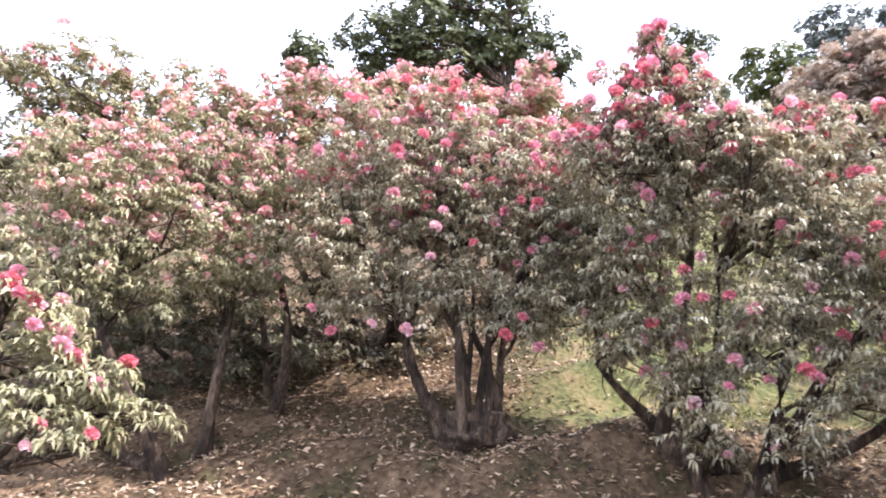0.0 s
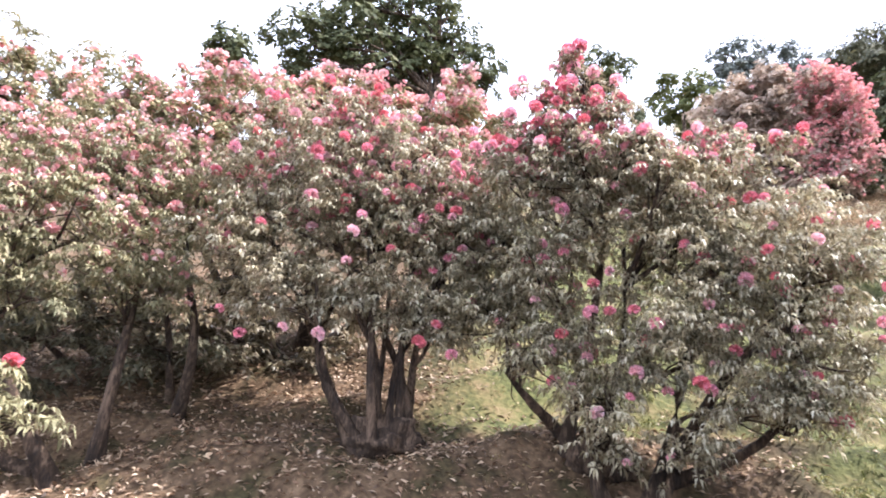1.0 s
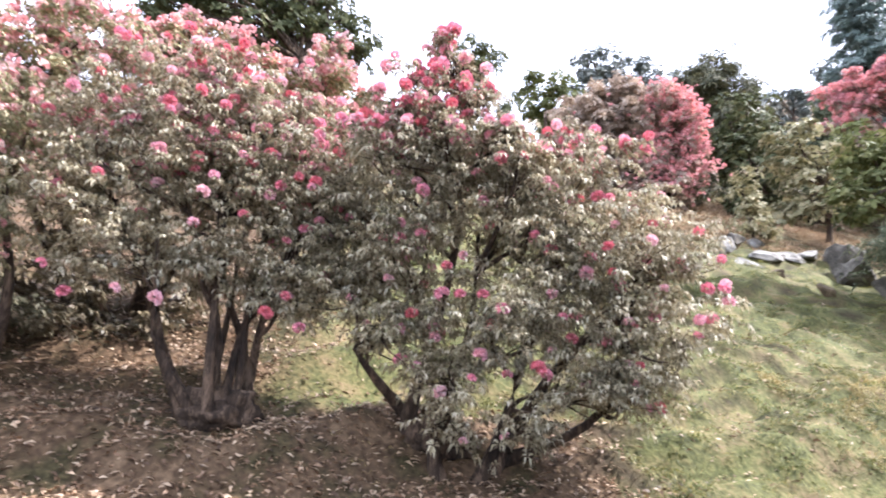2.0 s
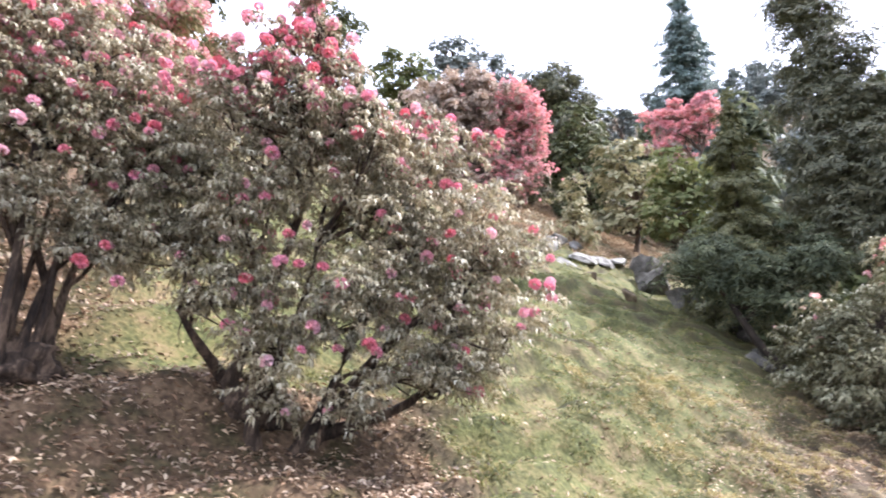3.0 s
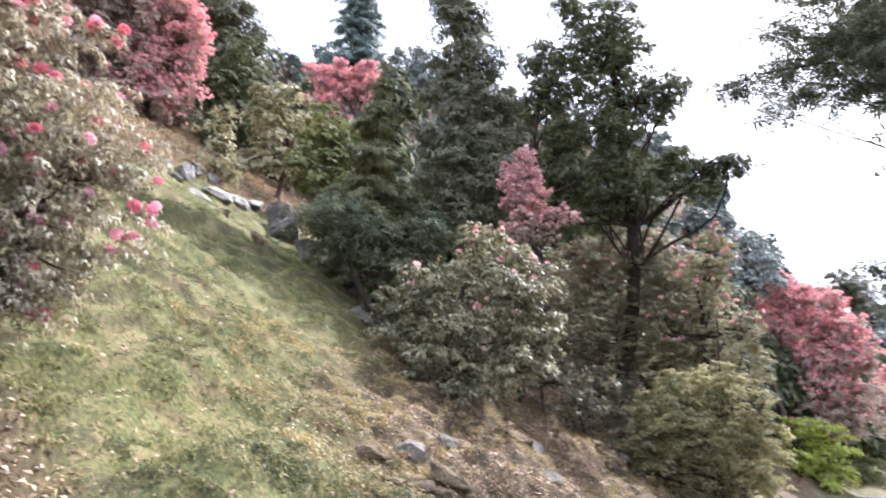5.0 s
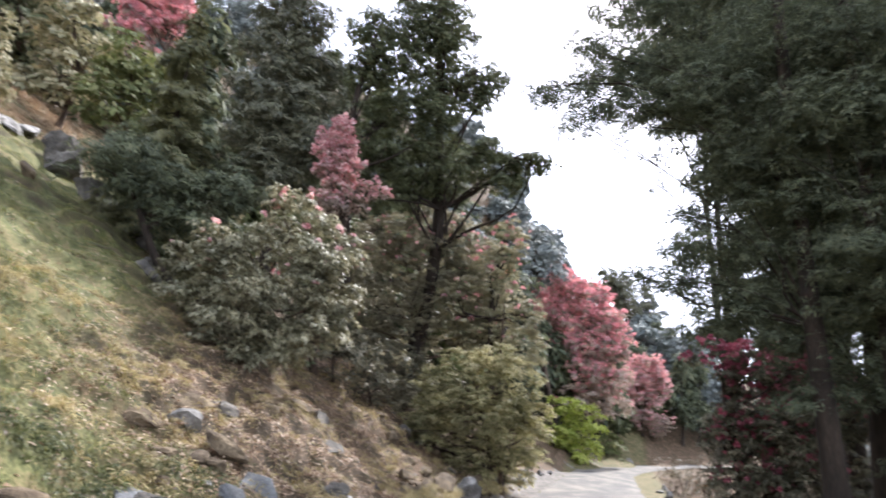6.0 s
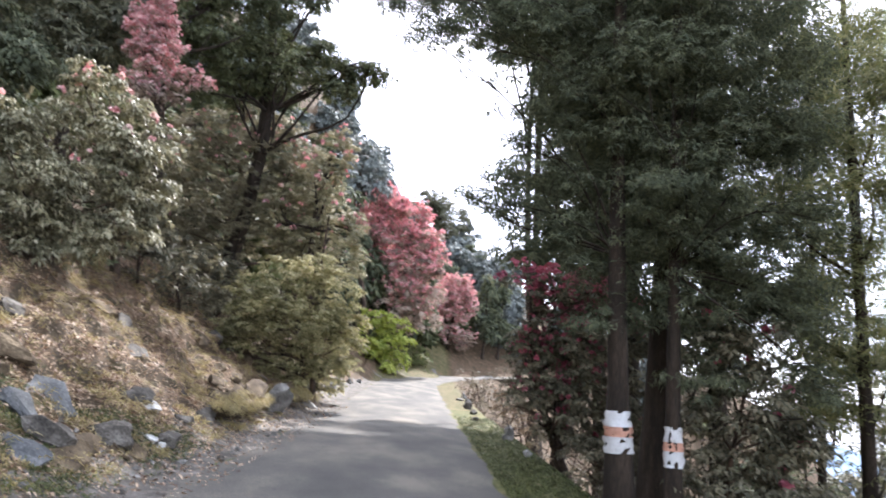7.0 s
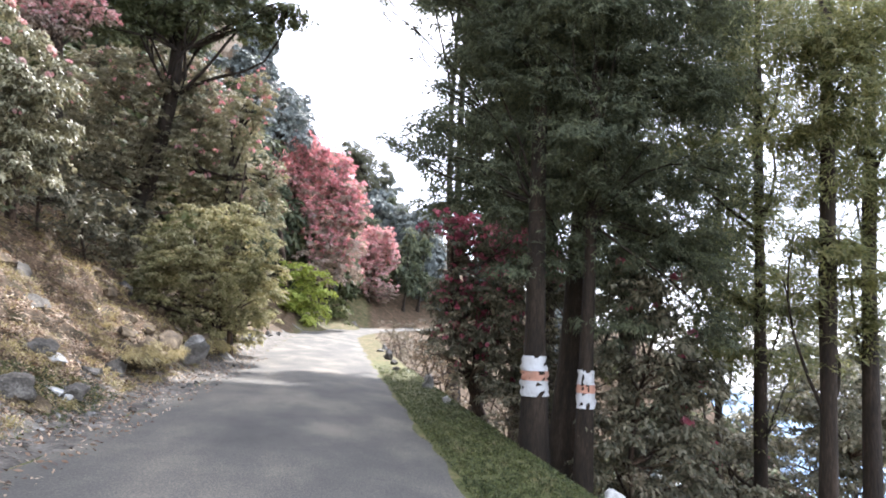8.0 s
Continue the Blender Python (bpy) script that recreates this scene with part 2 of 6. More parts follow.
ii = (np.arange(ny - 1)[:, None] * nx + np.arange(nx - 1)[None]).ravel()
gf = np.stack([ii, ii + 1, ii + nx + 1, ii + nx], 1)


def ground_material():
    """Short grass, bare earth, leaf litter: the mesh's own attribute says how much litter lies where."""
    m, n, l, b = material("hillside_ground")
    at = n.new("ShaderNodeAttribute")
    at.attribute_name = "litter"
    co = n.new("ShaderNodeTexCoord")
    big, mid, fine = (n.new("ShaderNodeTexNoise") for _ in range(3))
    for node, s in ((big, 0.35), (mid, 2.2), (fine, 16.0)):
        node.inputs["Scale"].default_value = s
        node.inputs["Detail"].default_value = 5
        l.new(co.outputs["Object"], node.inputs["Vector"])
    grass = ramp(n, [(0.36, (0.04, 0.045, 0.016)), (0.48, (0.105, 0.11, 0.04)), (0.56, (0.165, 0.155, 0.062)), (0.66, (0.22, 0.175, 0.09))])
    litter = ramp(n, [(0.37, (0.03, 0.019, 0.011)), (0.5, (0.08, 0.05, 0.029)), (0.64, (0.18, 0.12, 0.072))])
    mixn = n.new("ShaderNodeMix")
    mixn.inputs[0].default_value = 0.45
    l.new(mid.outputs["Fac"], mixn.inputs[2])
    l.new(fine.outputs["Fac"], mixn.inputs[3])
    l.new(mixn.outputs[0], grass.inputs[0])
    l.new(mixn.outputs[0], litter.inputs[0])
    add = n.new("ShaderNodeMath")
    add.operation = "ADD"
    l.new(at.outputs["Fac"], add.inputs[0])
    edge = n.new("ShaderNodeMapRange")
    for k, v in zip((1, 2, 3, 4), (0.3, 0.7, -0.35, 0.35)):
        edge.inputs[k].default_value = v
    l.new(mid.outputs["Fac"], edge.inputs[0])
    l.new(edge.outputs[0], add.inputs[1])
    add.use_clamp = True
    mx = n.new("ShaderNodeMix")
    mx.data_type = "RGBA"
    l.new(add.outputs[0], mx.inputs[0])
    l.new(grass.outputs[0], mx.inputs[6])
    l.new(litter.outputs[0], mx.inputs[7])
    riser_tone = n.new("ShaderNodeAttribute")           # tuft shade, put in as earth brown on the cattle steps' steep risers
    riser_tone.attribute_name = "shadowed"
    riser_mix = n.new("ShaderNodeMix")
    riser_mix.data_type = "RGBA"
    riser_mix.inputs[7].default_value = (0.055, 0.042, 0.026, 1)
    l.new(riser_tone.outputs["Fac"], riser_mix.inputs[0])
    l.new(mx.outputs[2], riser_mix.inputs[6])
    l.new(riser_mix.outputs[2], b.inputs["Base Color"])
    bp = n.new("ShaderNodeBump")
    bp.inputs["Strength"].default_value, bp.inputs["Distance"].default_value = 0.8, 0.06
    l.new(mixn.outputs[0], bp.inputs["Height"])
    l.new(bp.outputs[0], b.inputs["Normal"])
    b.inputs["Roughness"].default_value = 0.9
    b.inputs["Specular IOR Level"].default_value = 0.2
    return m


def litter_share(x, y):
    """Leaf litter lies under the shrubs by the bank and on the wooded slope; the meadow between is grass."""
    x, y = np.asarray(x, float), np.asarray(y, float)
    under = np.maximum(smooth(-y, -4.2, -2.9) * smooth(x, -8.2, -7.5), smooth(-y, -0.9, 1.5)) * smooth(-x, 3.0, 4.5)
    bank = smooth(y, 6.0, 11.0) * smooth(-x, 3.2, 4.2) * (1 - smooth(-x - 0.42 * y, 2.6, 5.6)) * 0.9
    wood = smooth(-x, 18.5, 23) * 0.45 + smooth(x, 2.6, 3.6) * 0.6 + smooth(y, 26, 34) * 0.35
    return np.clip(0.1 + under + bank + wood, 0, 1)


ground_ob = tagged(mesh_object("ground", gv, gf, ground_material(), smooth_faces=True), "steep grassy hillside with leaf litter and bare earth", "ground", kind="structure")
# Strength of the painted tuft shade at each point of the risers.
shadowed = ground_ob.data.attributes.new("shadowed", "FLOAT", "POINT")
riser = np.clip(1 - np.abs(step_phase(gv[:, 0], gv[:, 1]) - 0.13) / 0.16, 0, 1) * step_depth(gv[:, 0], gv[:, 1]) * (gv[:, 0] < -4.2)
shadowed.data.foreach_set("value", riser.astype(np.float32))
lit = ground_ob.data.attributes.new("litter", "FLOAT", "POINT")
lit.data.foreach_set("value", litter_share(gv[:, 0], gv[:, 1]).astype(np.float32))


def strip(name, inner, outer, lift, mat, label, category, y0=-30.0, y1=104.0, wob=0.0):
    """A band along the road between two offsets from its middle."""
    yv = np.arange(y0, y1, 0.35)
    cols = np.linspace(0, 1, 9)
    rng = np.random.default_rng(len(name))
    w0 = inner + wob * (np.sin(yv * 1.7) * 0.5 + np.sin(yv * 4.1 + 1) * 0.3 + rng.normal(0, 0.25, len(yv)))
    w1 = outer + wob * (np.sin(yv * 1.3 + 2) * 0.5 + np.sin(yv * 3.7) * 0.3 + rng.normal(0, 0.25, len(yv)))
    slope = np.gradient(road_x(yv), yv)
    nrm = np.sqrt(1 + slope ** 2)
    off = w0[:, None] * (1 - cols) + w1[:, None] * cols
    x = road_x(yv)[:, None] + off / nrm[:, None]
    y = yv[:, None] - off * (slope / nrm)[:, None]
    z = np.maximum(ground(x, y), road_z(yv)[:, None] - 0.02) + lift - 0.03 * (np.abs(cols * 2 - 1)[None] > 0.99)
    v = np.stack([x, y, z], -1).reshape(-1, 3)
    k = (np.arange(len(yv) - 1)[:, None] * 9 + np.arange(8)[None]).ravel()
    return tagged(mesh_object(name, v, np.stack([k, k + 1, k + 10, k + 9], 1), mat, smooth_faces=True), label, category, kind="structure")


strip("road", -2.15, 2.2, 0.035, M["asphalt"], "narrow worn grey asphalt mountain road", "road", wob=0.1)
strip("gravel_verge", -3.45, -2.0, 0.015, M["gravel"], "dusty gravel verge between road and bank", "verge", wob=0.22)


# ---- plants: shared shapes ----
def basis(ax):
    """Two directions at right angles to each unit vector of ax."""
    ref = np.where(np.abs(ax[:, 2:3]) > 0.9, np.array([[1.0, 0, 0]]), np.array([[0, 0, 1.0]]))
    u = np.cross(ref, ax)
    u /= np.linalg.norm(u, axis=1, keepdims=True) + 1e-9
    return u, np.cross(ax, u)


def whorls(rng, pos, ax, length, width, count, lift, droop, spread=1.0):
    """Leaves in whorls: every leaf is two triangles bent in the middle."""
    n = len(pos)
    u, v = basis(ax)
    ang = (np.arange(count)[None] / count * 2 * np.pi * spread + rng.uniform(0, 6.28, (n, 1)) + rng.normal(0, 0.25, (n, count)))
    d = np.cos(ang)[..., None] * u[:, None] + np.sin(ang)[..., None] * v[:, None]
    size = length * rng.uniform(0.7, 1.25, (n, count, 1))
    li = lift + rng.normal(0, 0.25, (n, count, 1))
    base = pos[:, None] + 0.06 * size * d
    mid = base + size * 0.5 * (d * np.cos(li) + ax[:, None] * np.sin(li))
    tip = mid + size * 0.5 * d * np.cos(li - droop)
    tip = tip + size * 0.5 * (ax[:, None] * np.sin(li) * 0.3) - np.array([0, 0, 1.0]) * size * 0.5 * np.sin(droop)
    side = np.cross(ax[:, None] + 0.0 * d, d)
    side = side + rng.normal(0, 0.35, side.shape)
    side = side / (np.linalg.norm(side, axis=-1, keepdims=True) + 1e-9) * size * width * 0.5
    verts = np.stack([base, mid + side, tip, mid - side], 2).reshape(-1, 3)
    k = np.arange(n * count) * 4
    tri = np.stack([np.stack([k, k + 1, k + 3], 1), np.stack([k + 1, k + 2, k + 3], 1)], 1).reshape(-1, 3)
    return verts, tri


def in_lobes(rng, lobes, clumps, per, tight, flat=1.0, fill=0.15):
    """Points in clumps over the skins of soft lobes (x, y, z, half width along the slope, half height), with outward directions."""
    pos, out = [], []
    for x, y, z, rh, rv in lobes:
        c, deep = np.array([x, y, z]), min(rh, 1.25 * rv)
        far = max(math.hypot(x, y), 1e-6)
        across, away = np.array([-y, x, 0]) / far, np.array([x, y, 0]) / far
        k = max(4, int(clumps * (rh * deep + rh * rv + deep * rv) / 3))
        d = rng.normal(size=(k, 3))
        d /= np.linalg.norm(d, axis=1, keepdims=True)
        rad = np.where(rng.random(k) < fill, rng.uniform(0.2, 0.7, k), rng.uniform(0.72, 1.06, k))
        cc = c + (d[:, :1] * across * rh + d[:, 1:2] * away * deep + d[:, 2:] * np.array([0, 0, rv])) * rad[:, None]
        d = d[:, :1] * across + d[:, 1:2] * away + d[:, 2:] * np.array([0, 0, 1.0])
        s = tight * rng.uniform(0.6, 1.35, (k, 1, 1))
        e = rng.normal(size=(k, per, 3))
        e /= np.linalg.norm(e, axis=2, keepdims=True)
        e[..., 2] = np.where(rng.random((k, per)) < 0.72, np.abs(e[..., 2]), e[..., 2])
        pp = cc[:, None] + e * s * rng.uniform(0.55, 1.0, (k, per, 1)) * np.array([1, 1, flat])
        oo = e * 0.8 + d[:, None] * 0.5 + np.array([0, 0, 0.45])
        pos.append(pp.reshape(-1, 3))
        out.append(oo.reshape(-1, 3))
    pos, out = np.concatenate(pos), np.concatenate(out)
    ok = pos[:, 2] > ground(pos[:, 0], pos[:, 1]) + 0.03
    pos, out = pos[ok], out[ok]
    return pos, out / (np.linalg.norm(out, axis=1, keepdims=True) + 1e-9)


def tube(points, radii, sides=7, rng=None):
    """A tapered tube along points, closed at its thin end."""
    pts, rad = np.asarray(points, float), np.asarray(radii, float)
    t = np.gradient(pts, axis=0)
    t /= np.linalg.norm(t, axis=1, keepdims=True) + 1e-9
    u, v = basis(t)
    ang = np.linspace(0, 2 * np.pi, sides, endpoint=False)
    r = rad[:, None] * (1 + (rng.normal(0, 0.09, (len(pts), sides)) if rng is not None else 0))
    ring = pts[:, None] + r[..., None] * (np.cos(ang)[None, :, None] * u[:, None] + np.sin(ang)[None, :, None] * v[:, None])
    verts = ring.reshape(-1, 3)
    f = []
    for i in range(len(pts) - 1):
        for j in range(sides):
            a, b = i * sides + j, i * sides + (j + 1) % sides
            f.append((a, b, b + sides, a + sides))
    return verts, np.array(f)


def bent(rng, a, b, n=7, bow=0.12, sag=0.0):
    """A wandering line from a to b."""
    a, b = np.asarray(a, float), np.asarray(b, float)
    s = np.linspace(0, 1, n)[:, None]
    size = np.linalg.norm(b - a)
    w = rng.normal(0, bow * size, 3) * np.sin(s * np.pi) + rng.normal(0, bow * size * 0.35, 3) * np.sin(s * 2 * np.pi)
    line = a * (1 - s) + b * s + w
    line[:, 2] -= sag * size * (s[:, 0] * (1 - s[:, 0]))
    return line


def joined(pieces):
    vs, fs, k = [], [], 0
    for v, f in pieces:
        vs.append(v)
        fs.append(f + k)
        k += len(v)
    return np.concatenate(vs), np.concatenate(fs)


def truss_mesh(rng, florets, name, mat):
    """One ball-shaped truss of bell flowers, one unit across."""
    i = np.arange(florets) + 0.5
    z = 1 - 1.45 * i / florets
    th = i * 2.39996 + rng.uniform(0, 6)
    d = np.stack([np.sqrt(np.maximum(1 - z * z, 0)) * np.cos(th), np.sqrt(np.maximum(1 - z * z, 0)) * np.sin(th), z], 1)
    d += rng.normal(0, 0.08, d.shape)
    u, v = basis(d / np.linalg.norm(d, axis=1, keepdims=True))
    vs, fs = [], []
    for j in range(florets):
        a = np.arange(5) / 5 * 6.2832 + rng.uniform(0, 6)
        rim = d[j] * rng.uniform(0.42, 0.52) + 0.19 * (np.cos(a)[:, None] * u[j] + np.sin(a)[:, None] * v[j])
        a2 = a + 0.628
        lip = d[j] * rng.uniform(0.36, 0.46) + 0.25 * (np.cos(a2)[:, None] * u[j] + np.sin(a2)[:, None] * v[j])
        k = len(vs)
        vs += [d[j] * 0.16, *rim, *lip]
        for q in range(5):
            fs += [(k, k + 1 + q, k + 6 + q), (k, k + 6 + q, k + 1 + (q + 1) % 5)]
    ob = mesh_object(name, np.array(vs), np.array(fs), mat)
    me = ob.data
    bpy.data.objects.remove(ob)
    return me


truss_rng = np.random.default_rng(5)
TRUSSES = [truss_mesh(truss_rng, 11 + k, "flower_truss", M["pink_obj"]) for k in range(3)]


def blossom_arrays(rng, pos, size):
    """Many small tufted trusses as arrays."""
    n, k = len(pos), 5
    d = rng.normal(size=(n, k, 3))
    d[..., 2] = np.abs(d[..., 2]) - 0.35
    d /= np.linalg.norm(d, axis=2, keepdims=True)
    s = size * rng.uniform(0.6, 1.25, (n, 1, 1))
    a = d.reshape(-1, 3)
    u, v = basis(a)
    u, v = u.reshape(n, k, 3), v.reshape(n, k, 3)
    c = pos[:, None] + d * s * 0.12
    w = s * 0.33
    o = pos[:, None] + d * s * 0.5
    verts = np.stack([c, o + u * w, o + v * w, o - u * w, o - v * w], 2).reshape(-1, 3)
    b = np.arange(n * k) * 5
    tri = np.stack([np.stack([b, b + 1 + j, b + 1 + (j + 1) % 4], 1) for j in range(4)], 1).reshape(-1, 3)
    return verts, tri


STYLE = {
    # leaf length, width share, leaves in a whorl, lift, droop, clumps per square metre, whorls in a clump, clump radius, flatness
    "rhodo": (0.108, 0.25, 10, 0.12, 1.15, 100.0, 6, 0.22, 0.75),
    "rhodo_mid": (0.15, 0.34, 7, 0.2, 0.85, 40.0, 9, 0.25, 0.65),
    "rhodo_bank": (0.19, 0.3, 8, 0.15, 1.0, 13.0, 15, 0.42, 0.75),
    "rhodo_far": (0.30, 0.42, 6, 0.3, 0.5, 9.0, 10, 0.50, 0.3),
    "dome": (0.30, 0.42, 6, 0.3, 0.4, 9.0, 10, 0.45, 0.55),
    "broad_mid": (0.20, 0.5, 5, 0.4, 0.3, 28.0, 10, 0.38, 0.6),
    "broad_far": (0.34, 0.6, 5, 0.4, 0.3, 6.5, 12, 0.75, 0.6),
    "oak_fine": (0.14, 0.42, 6, 0.4, 0.3, 40.0, 11, 0.36, 0.5),
    "twiggy": (0.08, 0.4, 5, 0.4, 0.3, 55.0, 8, 0.25, 0.8),
    "cedar": (0.1, 0.2, 6, 0.1, 0.45, 70.0, 15, 0.40, 0.28),
    "cedar_mid": (0.25, 0.21, 7, 0.1, 0.5, 22.0, 13, 0.55, 0.35),
    "cedar_shade": (0.3, 0.24, 6, 0.1, 0.5, 15.0, 12, 0.55, 0.35),
    "cedar_far": (0.50, 0.2, 8, 0.1, 0.5, 8.0, 14, 0.80, 0.4),
    "wood": (0.95, 0.6, 4, 0.4, 0.3, 0.6, 9, 0.85, 0.6),
    "wood_needle": (1.0, 0.34, 5, 0.1, 0.5, 0.8, 9, 0.85, 0.4),
    "bush": (0.22, 0.5, 5, 0.4, 0.3, 28.0, 7, 0.4, 0.6),
    "dry": (0.12, 0.3, 5, 0.5, 0.1, 30.0, 7, 0.25, 0.9),
}


def plant(name, label, category, root, lobes, style, leaf, seed, stems=(), stem_r=0.07, bark="bark", limbs=2, flowers=0,
          flower_mat="pink", flower_size=0.15, flower_high=0.0, flower_side=None, single=False, sparse=1.0, group="", fill=0.15, spots=(), bow=0.06, limb_r=0.42, bands=(), spread=0.0, burl=0.0):
    """A shrub or tree: stems from its root, limbs into every lobe, a crown of leaf whorls and its flowers."""
    rng = np.random.default_rng(seed)
    x0, y0 = root
    z0 = gz(x0, y0)
    top = tagged(new(name), label, category, group)
    top.location = (x0, y0, z0)
    here = np.array([x0, y0, z0])
    L = [tuple(l) for l in lobes]
    targets = [np.array(l[:3]) - np.array([0, 0, l[4] * 0.3]) for l in L]
    stems = list(stems) if stems else [(x0, y0, *max(targets, key=lambda t: t[2]))]
    trunks = []
    for bx, by, tx, ty, tz in stems:
        line = bent(rng, (bx, by, gz(bx, by) - 0.12), (tx, ty, tz), 10, bow)
        rad = stem_r * rng.uniform(0.8, 1.15) * np.linspace(1.0, 0.32, 10)
        rad[0] *= 1.7
        rad[1] *= 1.15
        trunks.append(line)
        v, f = tube(line, rad, 9, rng)
        trunk = mesh_object("trunk", v - here, f, M[bark], top, smooth_faces=True)
        for which, z1, z2, paint in bands:
            if which == len(trunks) - 1:
                zz = np.linspace(z1, z2, 5)
                ring = np.stack([np.interp(zz, line[:, 2], line[:, 0]), np.interp(zz, line[:, 2], line[:, 1]), zz], 1)
                v, f = tube(ring, np.interp(zz, line[:, 2], rad) * 1.0 + 0.012, 14, rng)
                mesh_object("painted_band", v - here, f, M[paint], trunk, paint.replace("_", " ") + " band, worn and flaking", smooth_faces=True)
    if burl:                                      # swollen, knotted root stock that joins the stems
        bm = bmesh.new()
        bmesh.ops.create_icosphere(bm, subdivisions=4, radius=1.0)
        for v in bm.verts:
            k = 1 + 0.35 * noise.noise(v.co * 1.9 + Vector((seed, 0, 0))) + 0.22 * noise.noise(v.co * 4.5) + 0.1 * noise.noise(v.co * 11.0)
            v.co = Vector((v.co.x * burl, v.co.y * burl * 1.25, v.co.z * burl * 0.75)) * k
        part("root_burl", bm, M[bark], top, smooth_faces=True)
    along = []
    for (lx, ly, lz, rh, rv), tg in zip(L, targets):
        for k in range(limbs):
            line = min(trunks, key=lambda t: np.min(np.linalg.norm(t - tg, axis=1)))
            dist = np.linalg.norm(line - tg, axis=1) + np.maximum(line[:, 2] - tg[2], 0) * 2
            s = line[max(2, min(8, int(np.argmin(dist)) - rng.integers(0, 2)))]
            end = np.array([lx, ly, lz]) + rng.normal(0, 0.36, 3) * np.array([min(rh, 1.4 * rv)] * 2 + [rv])
            bl = bent(rng, s, end, 7, 0.09)
            along.append(bl[2:])
            limb = [tube(bl, stem_r * limb_r * np.linspace(1, 0.25, 7), 5, rng)]
            for q in range(3):
                st = bl[rng.integers(3, 6)]
                tw = bent(rng, st, np.array([lx, ly, lz]) + rng.normal(0, 0.5, 3) * np.array([min(rh, 1.4 * rv)] * 2 + [rv]), 5, 0.08)
                along.append(tw[1:])
                limb.append(tube(tw, stem_r * limb_r * 0.4 * np.linspace(1, 0.3, 5), 4, rng))
            v, f = joined(limb)
            mesh_object("limb", v - here, f, M[bark], top, smooth_faces=True)
    ln, wd, ct, li, dr, cl, per, tight, flat = STYLE[style]
    pos, out = in_lobes(rng, L, cl * sparse, per, tight, flat, fill)
    if style.startswith("rhodo"):                 # rosettes hold themselves upright, their leaves hang
        out = out * 0.6 + np.array([0, 0, 0.75])
        out /= np.linalg.norm(out, axis=1, keepdims=True)
    if style.startswith("cedar"):                 # needles clothe the limbs too
        line = np.concatenate(along)
        more = np.repeat(line, 9 if style == "cedar" else 4, axis=0)
        more = more + rng.normal(0, 1, more.shape) * np.array([1.3, 1.3, 0.35]) * ln
        pos, out = np.concatenate([pos, more]), np.concatenate([out, np.array([0, 0, 1.0]) + rng.normal(0, 0.3, more.shape)])
        out /= np.linalg.norm(out, axis=1, keepdims=True)
    v, f = whorls(rng, pos, out, ln, wd, ct, li, dr)
    mesh_object("crown", v - here, f, M[leaf], top)
    if flowers or spots:
        zmin, zmax = min(l[2] - l[4] for l in L), max(l[2] + l[4] for l in L)
        cand = pos + out * ln * 0.6
        hgt = (cand[:, 2] - zmin) / (zmax - zmin + 1e-6)
        w = np.clip(hgt - flower_high, 0.03, 1) ** 1.5 * (out[:, 2] > -0.2)
        if flower_side is not None:
            mid = np.mean([l[:3] for l in L], axis=0)
            side = (cand - mid) @ np.array(flower_side)
            w = w * np.clip(side / (np.abs(side).max() + 1e-6) - 0.05, 0.01, 1) ** 1.4
        pick = rng.choice(len(cand), flowers, replace=int((w > 0).sum()) < flowers * 2, p=w / w.sum()) if flowers else np.zeros(0, int)
        at = cand[pick] + rng.normal(0, max(flower_size * 0.4, spread), (len(pick), 3)) * (not single)
        if single:
            at = np.concatenate([at, np.array(spots, float).reshape(-1, 3)])
            for k, q in enumerate(at):
                ob = new("flower_truss", TRUSSES[k % 3])
                ob.parent = top
                s = flower_size * rng.uniform(0.75, 1.25)
                ob.matrix_basis = Matrix.LocRotScale(Vector(q - here), Euler(rng.uniform(-0.6, 0.6, 3)), Vector((s, s, s * 0.85)))
        else:
            v, f = blossom_arrays(rng, at, flower_size)
            tagged(mesh_object("blossom", v - here, f, M[flower_mat], top), kind="stuff")
    return top


